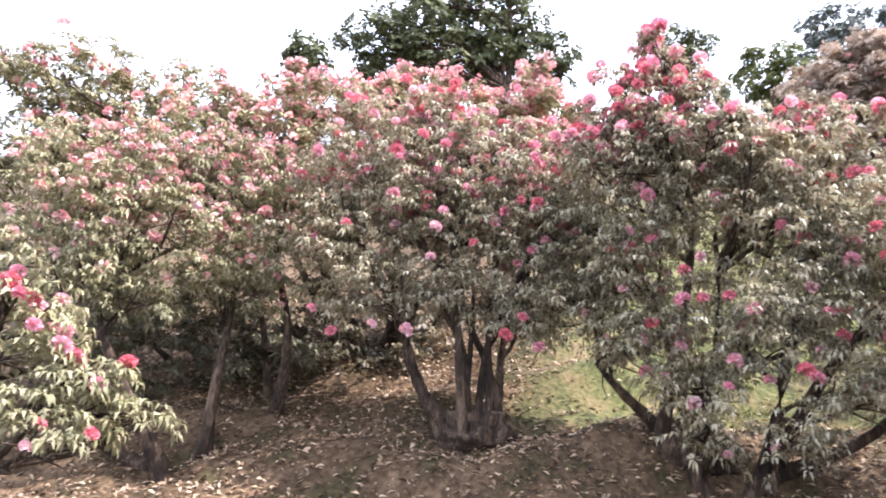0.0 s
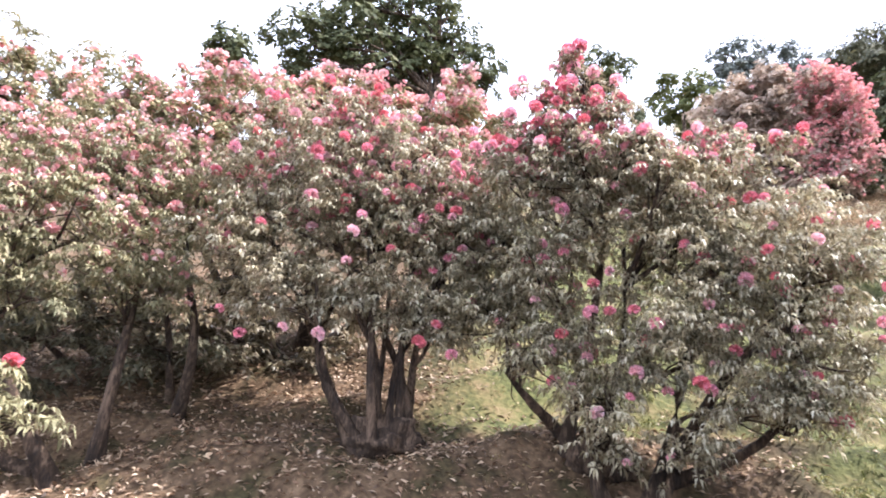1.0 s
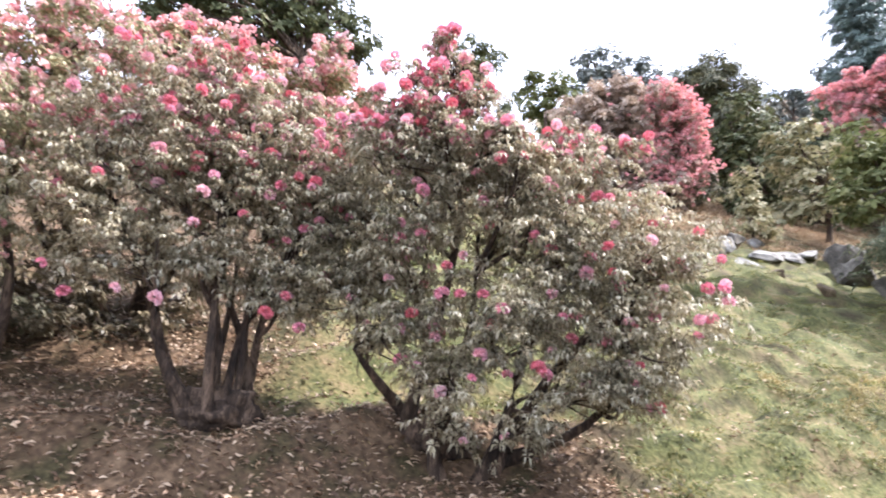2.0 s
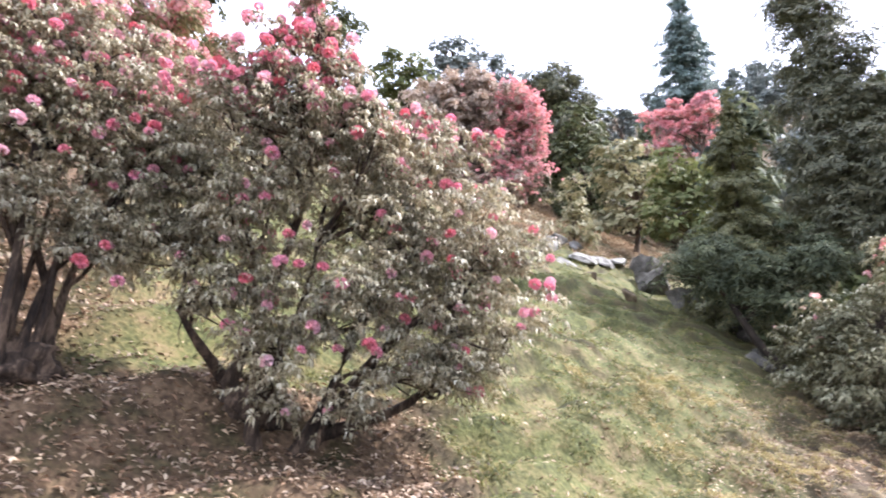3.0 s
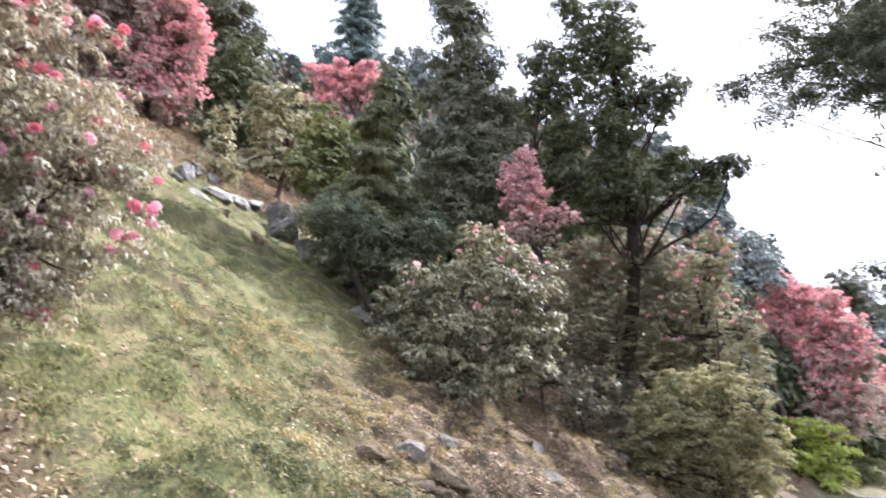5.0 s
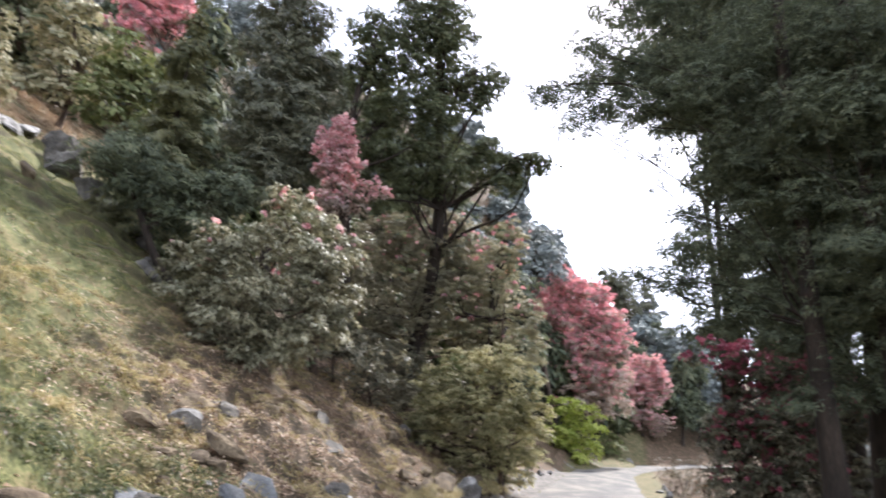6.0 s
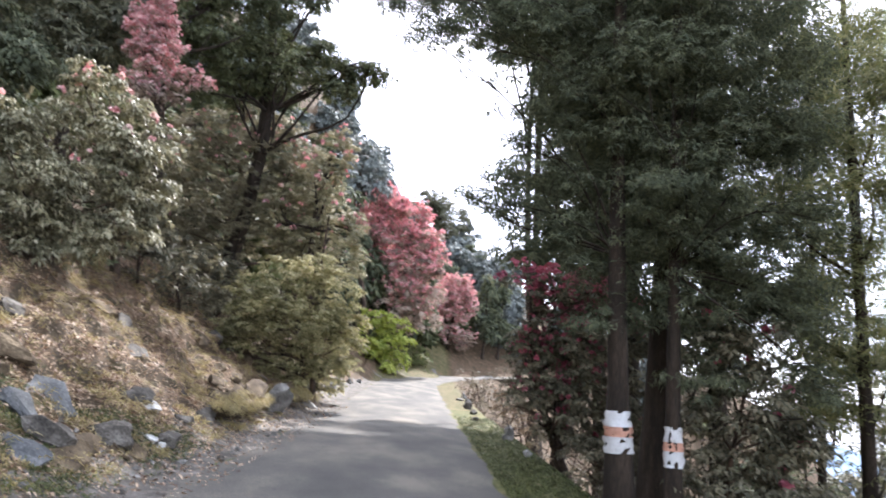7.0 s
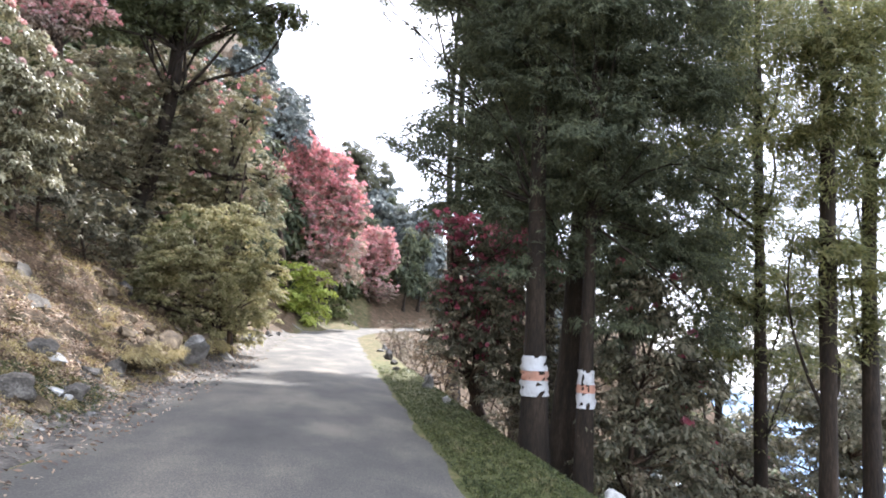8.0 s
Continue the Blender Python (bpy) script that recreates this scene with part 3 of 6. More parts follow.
def conifer(name, label, root, height, half, style, leaf, seed, tiers=14, trunk_r=0.25, bark="dark_bark", lean=(0, 0), low=0.08, boughs=8):
    """A pointed conifer: a straight trunk, tiers of drooping boughs set with needle sprays."""
    rng = np.random.default_rng(seed)
    x0, y0 = root
    z0 = gz(x0, y0)
    top = tagged(new(name), label, "tree")
    top.location = (x0, y0, z0)
    line = np.stack([np.linspace(0, lean[0], 10), np.linspace(0, lean[1], 10), np.linspace(-0.2, height * 0.98, 10)], 1)
    v, f = tube(line, trunk_r * np.linspace(1.1, 0.08, 10), 8, rng)
    mesh_object("trunk", v, f, M[bark], top, smooth_faces=True)
    ln, wd, ct, li, dr = STYLE[style][:5]
    pos, out = [], []
    for k in range(tiers):
        s = low + (0.98 - low) * k / (tiers - 1)
        r = half * (1 - s) ** 0.8 * rng.uniform(0.8, 1.1) + 0.04 * half
        for j in range(boughs):
            a = rng.uniform(0, 6.28)
            ss = s + rng.normal(0, 0.6 / tiers)
            d = np.array([math.cos(a), math.sin(a), 0])
            rr = r * rng.uniform(0.65, 1.15)
            start = np.array([lean[0] * ss, lean[1] * ss, height * ss])
            bough = start + np.outer(np.linspace(0, 1, 6), d * rr) - np.outer(np.linspace(0, 1, 6) ** 1.5, [0, 0, rr * 0.35])
            bv, bf = tube(bough, trunk_r * 0.16 * np.linspace(1, 0.3, 6), 4, rng)
            mesh_object("bough", bv, bf, M[bark], top, smooth_faces=True) if rr > 0.12 * height else None
            n = max(5, int(rr / ln * 6.5))
            t = rng.uniform(0.1, 1.02, n) ** 0.75
            p = start + t[:, None] * d * rr - (t ** 1.5)[:, None] * np.array([0, 0, rr * 0.35])
            side = np.array([-d[1], d[0], 0])
            p = p + np.outer(rng.normal(0, 0.22, n) * rr * (1.1 - t), side) + rng.normal(0, 0.12 * ln, (n, 3))
            pos.append(p)
            out.append(d * 0.7 + np.array([0, 0, 0.8]) + rng.normal(0, 0.3, (n, 3)))
    pos, out = np.concatenate(pos), np.concatenate(out)
    v, f = whorls(rng, pos, out / np.linalg.norm(out, axis=1, keepdims=True), ln, wd, ct, li, dr)
    mesh_object("crown", v, f, M[leaf], top)
    return top

# ---- shrubs and trees ----
plant("rhododendron_shrub", "large pink-flowering rhododendron with drooping leathery leaves on the grassy slope", "shrub", (-7.41, 1.47),
      [(-6.12, 0.99, 6.75, 0.05, 0.14), (-6.09, 1.14, 6.43, 0.24, 0.16), (-6.15, 0.75, 6.19, 0.23, 0.17), (-6.03, 1.45, 6.07, 0.28, 0.18), (-6.1, 1.11, 5.92, 0.46, 0.2), (-6.17, 0.57, 5.77, 0.3, 0.21), (-5.97, 1.68, 5.61, 0.32, 0.21), (-6.1, 1.09, 5.48, 0.65, 0.23), (-6.18, 0.43, 5.4, 0.34, 0.23), (-5.93, 1.79, 5.23, 0.4, 0.23), (-7.06, 0.18, 5.14, 0.53, 0.6), (-6.63, 1.04, 5.37, 1.17, 0.71), (-6.49, 2.3, 5.49, 1.13, 0.6), (-6.57, 2.29, 4.69, 1.47, 0.83), (-6.4, 3.48, 4.72, 0.73, 0.6), (-6.41, 3.39, 3.95, 0.96, 0.7), (-6.83, 0.72, 4.38, 0.81, 0.69), (-6.9, 0.76, 3.57, 0.61, 0.36), (-6.53, 1.99, 3.62, 1.2, 0.54), (-6.69, 1.44, 3.15, 0.59, 0.29), (-6.46, 3.27, 3.24, 0.69, 0.37), (-6.52, 2.12, 2.57, 0.41, 0.23), (-6.47, 2.63, 3.03, 0.66, 0.27), (-7.14, 0.31, 4.19, 0.38, 0.32), (-6.47, 3.37, 3.03, 0.56, 0.25), (-6.68, 1.44, 2.67, 0.35, 0.2)],
      "rhodo", "rhodo", 11, stems=[(-7.57, 1.1, -6.28, 0.96, 6.12), (-7.66, 1.17, -7.17, 0.43, 3.42), (-7.23, 1.44, -6.61, 1.61, 4.78), (-7.15, 1.84, -6.47, 2.8, 4.49), (-7.21, 1.97, -6.43, 3.34, 3.95), (-7.3, 2.05, -6.63, 3.36, 3.29), (-7.45, 1.36, -6.97, 0.86, 4.52)], spots=[(-6.66, 1.3, 2.94), (-6.68, 0.84, 3.54), (-6.62, 0.95, 3.7), (-6.32, 1.39, 4.3), (-6.4, 0.72, 4.6), (-6.32, 1.62, 3.9), (-6.37, 1.39, 3.89), (-6.09, 1.43, 5.17), (-6.28, 3.22, 3.15), (-6.22, 3.25, 3.32), (-6.46, 1.94, 3.14), (-5.93, 2.85, 5.02), (-5.91, 2.26, 5.82), (-5.67, 3.92, 4.37), (-6.19, 2.31, 3.96), (-5.9, 3.76, 3.78), (-5.7, 3.97, 3.93), (-6.39, 1.72, 3.61)], stem_r=0.075, burl=0.3, bow=0.08, fill=0.5, limbs=3, sparse=1.5, flowers=430, flower_high=0.62, single=True, flower_size=0.132)
plant("rhododendron_shrub", "multi-stemmed rhododendron with sparse pink flowers over leaf litter", "shrub", (-7.49, -0.89),
      [(-7.13, -1.33, 4.9, 1.08, 0.61), (-6.99, -1.93, 5.48, 1.25, 0.63), (-7.2, -0.87, 5.66, 1.05, 0.63), (-6.94, -2.08, 4.07, 0.78, 0.39), (-7.18, -0.58, 3.98, 0.58, 0.38), (-7.1, -1.48, 6.22, 1.6, 0.51), (-7.02, -1.35, 4.14, 0.7, 0.38), (-7.24, -0.31, 4.79, 0.53, 0.6), (-6.81, -2.47, 4.67, 0.73, 0.53), (-7.19, -0.97, 5.22, 0.75, 0.54), (-7.25, -0.26, 4.71, 0.66, 0.53), (-7.25, -0.31, 3.93, 0.58, 0.38), (-7.25, -0.23, 5.5, 0.62, 0.48), (-7.25, 0.25, 4.1, 0.45, 0.38), (-7.26, 0.18, 4.87, 0.46, 0.39)],
      "rhodo", "rhodo", 12, stems=[(-7.36, -1.13, -7.02, -1.57, 4.83), (-7.28, -1.01, -7.02, -1.78, 4.46), (-7.3, -0.89, -7.04, -1.39, 5.53), (-7.41, -0.76, -7.21, -0.67, 4.98), (-7.51, -0.68, -7.43, -0.44, 4.5), (-7.61, -0.57, -7.06, -1.01, 5.81), (-7.66, -1.11, -7.12, -2.4, 4.83), (-7.39, -0.96, -7.18, -1.51, 4.2), (-7.41, -0.7, -7.25, -0.96, 4.54), (-7.31, -0.8, -7.45, -0.32, 4.74)], spots=[(-6.48, -1.3, 4.67), (-6.6, -1.36, 4.37), (-6.57, -2.6, 3.73), (-6.84, -0.35, 3.79), (-6.94, -0.17, 3.5), (-6.73, -1.57, 3.57), (-6.61, -0.89, 4.54), (-6.5, -1.24, 4.88), (-6.89, -0.52, 3.6), (-6.81, -2.42, 3.55), (-6.72, -1.95, 3.62)], stem_r=0.062, burl=0.36, bow=0.09, fill=0.4, sparse=1.3, limbs=3, flowers=330, flower_high=0.2, single=True, flower_size=0.13)
plant("rhododendron_shrub", "rhododendron heavy with pale pink flowers above dark leaning trunks", "shrub", (-7.23, -4.02),
      [(-6.5, -4.43, 4.51, 1.34, 0.64), (-6.17, -5.29, 4.92, 1.18, 0.67), (-6.99, -3.87, 4.15, 0.92, 0.39), (-6.11, -5.26, 3.91, 0.92, 0.57), (-7.34, -4, 5.39, 1.16, 0.7), (-6.47, -4.54, 3.73, 0.83, 0.31), (-6.97, -4.76, 5.69, 1.34, 0.63)],
      "rhodo", "rhodo_tan", 13, stems=[(-7, -4.03, -6.69, -4.32, 4.52), (-7.23, -3.81, -7.18, -3.89, 4.83), (-7.06, -4.32, -6.24, -5.07, 4.31), (-8.03, -3.43, -7.49, -3.54, 5.56), (-8.36, -3.65, -7.42, -4.26, 4.94)], stem_r=0.07, bow=0.09, fill=0.35, flowers=620, flower_high=0.1, flower_size=0.115)
plant("rhododendron_shrub", "dense rhododendron covered in pink and coral flowers", "shrub", (-9.91, -2.89),
      [(-8.2, -3.62, 7.01, 1.86, 0.8), (-8.88, -2.24, 7.65, 1.85, 0.74), (-9.09, -0.98, 7.66, 1.2, 0.74), (-7.95, -4.69, 6.56, 1.41, 0.8), (-8.82, -3.24, 8.18, 1.65, 0.44), (-9.33, -0.28, 8.26, 0.87, 0.58), (-8.28, -3.77, 5.7, 1.09, 0.67), (-9, -1.97, 6.58, 1.5, 0.71)],
      "rhodo_mid", "rhodo_tan", 14, stems=[(-9.95, -2.87, -8.29, -3.63, 6.87), (-9.85, -3.2, -8.1, -4.63, 6.36), (-10.12, -2.57, -9.04, -2.15, 7.43), (-10.39, -2.27, -9.24, -0.98, 7.44)], stem_r=0.1, flowers=2700, flower_high=0.05, flower_mat='pink', flower_size=0.12, fill=0.3)
plant("rhododendron_shrub", "tall tan-leaved rhododendron with few faded flowers", "shrub", (-10.90, -8.14),
      [(-8.95, -8.29, 8.41, 1.53, 0.82), (-8.76, -9.11, 7.57, 1.41, 1.06), (-9.7, -7.02, 8.81, 1.3, 0.59), (-9.65, -7.91, 7.9, 1.77, 0.94), (-9.04, -9.42, 6.59, 1.06, 1.06)],
      "rhodo_mid", "rhodo_tan", 15, stem_r=0.14, flowers=100, flower_size=0.17, flower_mat='coral', limbs=3)
plant("rhododendron_shrub", "low leafy rhododendron with pale pink flowers by the bank", "shrub", (-4.01, -3.62),
      [(-3.94, -3.54, 2.73, 0.32, 0.21), (-3.81, -3.39, 2.39, 0.35, 0.2), (-4.16, -3.28, 2.48, 0.3, 0.14), (-4.32, -3.07, 2.29, 0.3, 0.12), (-3.96, -3.21, 2.15, 0.35, 0.16), (-4.45, -2.87, 2.16, 0.22, 0.07), (-3.82, -3.22, 1.92, 0.25, 0.19), (-4.27, -3.14, 2.03, 0.25, 0.1), (-3.8, -3.69, 2.84, 0.18, 0.18)],
      "rhodo", "rhodo_tan", 16, spots=[(-3.67, -3.46, 2.8), (-3.86, -3.19, 2.52), (-3.72, -3.32, 2.61), (-3.69, -3.57, 2.86), (-3.85, -3.16, 2.01), (-3.83, -3.19, 1.87), (-4.03, -2.92, 1.99)], stem_r=0.06, flowers=14, flower_high=0.2, single=True, flower_size=0.11, sparse=1.3)
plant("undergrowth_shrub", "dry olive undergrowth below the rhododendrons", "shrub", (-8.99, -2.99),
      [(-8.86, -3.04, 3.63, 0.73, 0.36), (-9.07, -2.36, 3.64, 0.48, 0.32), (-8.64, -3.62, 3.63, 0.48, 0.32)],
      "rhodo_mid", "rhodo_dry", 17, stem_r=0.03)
# Leaf mass that carries the dark interior's shade in its colour.
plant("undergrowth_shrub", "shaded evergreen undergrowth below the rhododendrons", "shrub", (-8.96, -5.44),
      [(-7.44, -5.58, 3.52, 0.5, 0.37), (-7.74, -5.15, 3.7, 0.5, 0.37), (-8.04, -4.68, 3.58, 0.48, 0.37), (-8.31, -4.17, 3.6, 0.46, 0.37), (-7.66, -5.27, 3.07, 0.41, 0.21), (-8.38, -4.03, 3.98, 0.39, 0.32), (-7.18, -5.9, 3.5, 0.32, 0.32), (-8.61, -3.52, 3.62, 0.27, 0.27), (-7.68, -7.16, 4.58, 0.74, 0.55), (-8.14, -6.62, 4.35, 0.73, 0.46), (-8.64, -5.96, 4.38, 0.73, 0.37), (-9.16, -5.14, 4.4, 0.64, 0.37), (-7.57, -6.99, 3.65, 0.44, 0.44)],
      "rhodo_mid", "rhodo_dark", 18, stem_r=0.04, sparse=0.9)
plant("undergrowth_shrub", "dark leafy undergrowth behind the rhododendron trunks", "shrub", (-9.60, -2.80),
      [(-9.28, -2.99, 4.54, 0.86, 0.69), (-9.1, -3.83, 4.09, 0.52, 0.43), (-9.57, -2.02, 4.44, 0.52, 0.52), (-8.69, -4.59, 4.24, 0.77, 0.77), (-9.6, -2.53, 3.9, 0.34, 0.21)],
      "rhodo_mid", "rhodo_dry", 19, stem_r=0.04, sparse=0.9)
plant("oak_tree", "dense dark green oak rising behind the rhododendrons", "tree", (-30.17, -5.24),
      [(-29.28, -8.17, 28, 2.88, 2.03), (-30.1, -4.26, 28.96, 2.93, 2.07), (-30.95, -1.66, 27.93, 1.64, 1.88), (-29.02, -10.6, 26.67, 1.94, 1.47), (-29.21, -5.87, 25.85, 3.88, 1.29), (-31.2, -0.19, 26.47, 1.14, 1.14), (-29.05, -8.97, 25.25, 2.59, 0.97), (-30.27, -2.83, 26.01, 2.63, 1.18), (-29.58, -7, 30.97, 2.49, 1.78), (-30.24, -3.11, 32.26, 1.45, 1.82)],
      "broad_far", "broad", 21, stem_r=0.35, limbs=3)
plant("oak_tree", "small dark oak against the sky", "tree", (-29.11, -12.62),
      [(-26.4, -13.16, 24.44, 0.5, 0.63), (-26.31, -13.33, 23.49, 0.68, 0.49), (-26.61, -12.73, 23.71, 0.62, 0.5), (-26.52, -12.92, 22.81, 0.8, 0.55)],
      "broad_far", "broad", 22, stem_r=0.2, sparse=1.4)
plant("tree", "rounded yellow-green tree on the hill", "tree", (-44.52, 15.30),
      [(-44.29, 15.69, 36.26, 2.47, 1.88), (-43.93, 16.68, 34.71, 2.2, 1.71)],
      "broad_far", "broad_light", 23, stem_r=0.3, sparse=1.2)
plant("tree", "dark tree on the hillcrest behind flowers", "tree", (-44.25, 9.27),
      [(-44.29, 8.86, 38.65, 1.98, 1.48), (-44, 10.21, 37.41, 1.95, 1.95)],
      "broad_far", "broad", 24, stem_r=0.3)
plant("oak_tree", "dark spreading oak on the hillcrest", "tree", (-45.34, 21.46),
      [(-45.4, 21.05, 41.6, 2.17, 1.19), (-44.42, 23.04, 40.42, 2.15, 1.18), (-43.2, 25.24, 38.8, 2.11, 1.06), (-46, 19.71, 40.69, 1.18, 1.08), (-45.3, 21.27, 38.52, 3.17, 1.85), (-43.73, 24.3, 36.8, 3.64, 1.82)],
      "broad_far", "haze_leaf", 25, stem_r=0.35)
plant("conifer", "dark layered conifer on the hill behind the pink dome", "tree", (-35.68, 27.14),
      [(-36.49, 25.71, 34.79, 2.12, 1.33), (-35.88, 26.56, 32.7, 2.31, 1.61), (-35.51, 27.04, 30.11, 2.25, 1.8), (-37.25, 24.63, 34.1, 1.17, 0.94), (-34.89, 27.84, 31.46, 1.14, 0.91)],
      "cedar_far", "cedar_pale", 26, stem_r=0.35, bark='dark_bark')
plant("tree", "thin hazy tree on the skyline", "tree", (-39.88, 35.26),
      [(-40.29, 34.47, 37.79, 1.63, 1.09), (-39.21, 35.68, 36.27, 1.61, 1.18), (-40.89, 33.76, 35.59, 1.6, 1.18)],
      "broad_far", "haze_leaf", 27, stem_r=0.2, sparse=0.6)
plant("rhododendron_tree", "dome-shaped rhododendron tree with coral flowers on its sunny side", "tree", (-29.14, 18.17),
      [(-30.48, 15.48, 26.51, 0.84, 0.94), (-31.04, 14.35, 25.79, 1.4, 1.01), (-30.46, 15.52, 25.56, 1.89, 1.01), (-29.4, 17.44, 25.43, 1.46, 1.01), (-30.48, 15.51, 24.62, 1.91, 1.09), (-31.35, 13.65, 23.71, 1.68, 1.08), (-30.16, 16.1, 23.81, 2.06, 1.02), (-31.44, 13.45, 22.75, 1.58, 0.86), (-29.91, 16.55, 22.99, 1.59, 0.93), (-29.29, 17.61, 22.69, 2.33, 1.03), (-30.3, 15.83, 21.9, 2.52, 1.05), (-31.19, 14.02, 21.11, 1.95, 1.07), (-30.52, 15.4, 20.96, 1.54, 0.81), (-29.4, 17.43, 20.9, 2.32, 1.01), (-30.18, 16.05, 20.2, 2.09, 1.03), (-29.28, 17.61, 20.07, 1.69, 0.93), (-29.99, 16.38, 19.42, 1.74, 1.05), (-30.56, 15.31, 18.79, 1.41, 0.95), (-30.03, 16.33, 18.57, 0.78, 0.92), (-30.82, 13.26, 24.86, 1.89, 1.17), (-30.11, 14.8, 26.06, 1.92, 1.05), (-31.05, 12.72, 23.14, 1.61, 1.21), (-30.27, 14.48, 23.57, 2.19, 1.42), (-29.33, 16.27, 24.9, 1.89, 1.3), (-30.65, 13.66, 21.72, 1.97, 1.31), (-28.4, 17.84, 23.42, 1.21, 1.34)],
      "dome", "rhodo_brown", 28, stem_r=0.2, sparse=2.0, fill=0.3, flowers=4200, flower_size=0.2, spread=0.2, flower_mat='coral', flower_side=(0.54, 0.84, -0.35))
plant("tree", "round dark green tree on the slope", "tree", (-29.07, 24.35),
      [(-30.17, 23.03, 25.18, 2.07, 2.07), (-29.63, 23.71, 22.7, 2.19, 2.01), (-30.65, 22.39, 23.21, 1.47, 1.84), (-29.01, 24.47, 20.73, 2.14, 1.14), (-30.42, 22.7, 20.19, 1.78, 0.85), (-29.41, 23.98, 19.4, 2.11, 0.63), (-28.05, 25.55, 19.5, 1.59, 0.63), (-27.22, 26.43, 18.88, 1.19, 0.49), (-26.02, 27.61, 19.08, 1.76, 0.56)],
      "broad_far", "broad", 29, stem_r=0.25)
plant("shrub", "grey-olive shrub among trees on the slope", "shrub", (-23.93, 21.96),
      [(-24.26, 21.63, 20.64, 1.33, 0.89), (-23.68, 22.26, 19.59, 0.94, 0.94), (-24.59, 21.26, 19.14, 1.24, 0.93), (-24.06, 21.85, 18.13, 1.23, 0.8), (-23.56, 21.03, 16.80, 1.30, 0.59), (-23.31, 21.61, 16.37, 1.18, 0.47), (-24.22, 20.48, 16.51, 0.88, 0.53)],
      "broad_far", "rhodo_tan", 30, stem_r=0.15)
plant("shrub", "narrow tan shrub at the meadow's upper edge", "shrub", (-21.66, 16.50),
      [(-21.81, 16.36, 15.9, 0.47, 0.67), (-21.65, 16.56, 15.06, 0.56, 0.56), (-21.72, 16.47, 14.4, 0.61, 0.4), (-21.50, 16.28, 13.72, 0.65, 0.35), (-21.37, 16.65, 13.44, 0.55, 0.25)],
      "broad_mid", "rhodo_tan", 31, stem_r=0.08)
plant("shrub", "yellow-green round shrub beyond the meadow", "shrub", (-21.20, 22.47),
      [(-21.22, 22.48, 18.44, 1.33, 1.04), (-21.78, 21.94, 17.54, 1.11, 0.99), (-20.64, 23, 17.33, 1.17, 1.02), (-21.21, 22.48, 16.46, 1.59, 0.69), (-20.77, 21.63, 15.36, 1.44, 0.56), (-20.17, 22.34, 15.11, 1.22, 0.50), (-21.36, 21.09, 15.28, 0.83, 0.50)],
      "broad_far", "broad_light", 32, stem_r=0.12)
plant("rhododendron_tree", "pink-flowering rhododendron tree below the spruce", "tree", (-27.62, 29.30),
      [(-27.53, 29.06, 27.91, 0.61, 0.57), (-28.07, 28.54, 27.44, 1.02, 0.57), (-27.72, 28.89, 26.88, 1.06, 0.41), (-26.73, 29.8, 26.33, 0.8, 0.48), (-27.58, 29.02, 25.85, 0.84, 0.52), (-28.42, 28.19, 25.38, 0.68, 0.47), (-27.41, 29.17, 24.83, 0.67, 0.47), (-27.95, 28.67, 24.36, 0.63, 0.4), (-26.07, 30.37, 28.44, 0.33, 0.29), (-26.45, 30.05, 27.93, 0.33, 0.24), (-26.03, 30.41, 27.35, 0.41, 0.33), (-26.37, 30.11, 26.84, 0.24, 0.28)],
      "dome", "rhodo_brown", 33, stem_r=0.15, sparse=1.8, flowers=2200, flower_size=0.26, spread=0.14, flower_mat='coral', fill=0.05)
conifer("spruce_tree", "tall blue-green pointed spruce on the hillside", (-38.97, 42.71), 28.14, 6.60, "cedar_far", "spruce", 34, tiers=26, trunk_r=0.3, boughs=9)
plant("tree", "hazy dark trees on the upper hillside", "tree", (-36.66, 49.26),
      [(-36.41, 49.45, 43.86, 2.82, 2.51), (-34.66, 50.69, 42.87, 2.49, 2.8), (-38.2, 48.07, 43.43, 1.88, 2.5), (-43.78, 43.02, 43.51, 1.56, 1.56), (-36.94, 49.04, 40.5, 4.28, 2.14)],
      "broad_far", "haze_leaf", 35, stem_r=0.3)
conifer("young_conifer", "young dark conifer at the edge of the meadow", (-13.82, 17.13), 8.55, 2.10, "cedar_mid", "cedar_olive", 36, tiers=18, trunk_r=0.16)
plant("conifer", "tall dark columnar conifer with a narrow crown", "tree", (-11.61, 20.27),
      [(-12.66, 19.62, 22.93, 0.96, 0.65), (-12.53, 19.71, 21.21, 0.86, 0.79), (-12.22, 19.9, 19.56, 1.44, 1.09), (-11.81, 20.15, 17.84, 1.6, 1.05), (-11.9, 20.1, 16.22, 1.82, 1.02), (-11.43, 20.38, 14.66, 1.89, 1.11), (-11.79, 20.15, 12.95, 1.95, 1.09), (-11.61, 20.26, 11.55, 1.67, 0.81), (-12.85, 19.5, 22, 0.76, 0.57), (-10.94, 20.64, 16.19, 1.04, 0.77), (-12.62, 19.64, 14.42, 1.25, 0.86), (-10.7, 20.77, 12.69, 0.98, 0.96), (-12.31, 19.84, 10.86, 1.41, 0.69)],
      "cedar_mid", "cedar_pale", 37, stems=[(-12.19, 21.27, -13.19, 20.67, 24.01)], stem_r=0.17, bark='dark_bark', limbs=1, fill=0.3, sparse=1.5, bow=0.02)
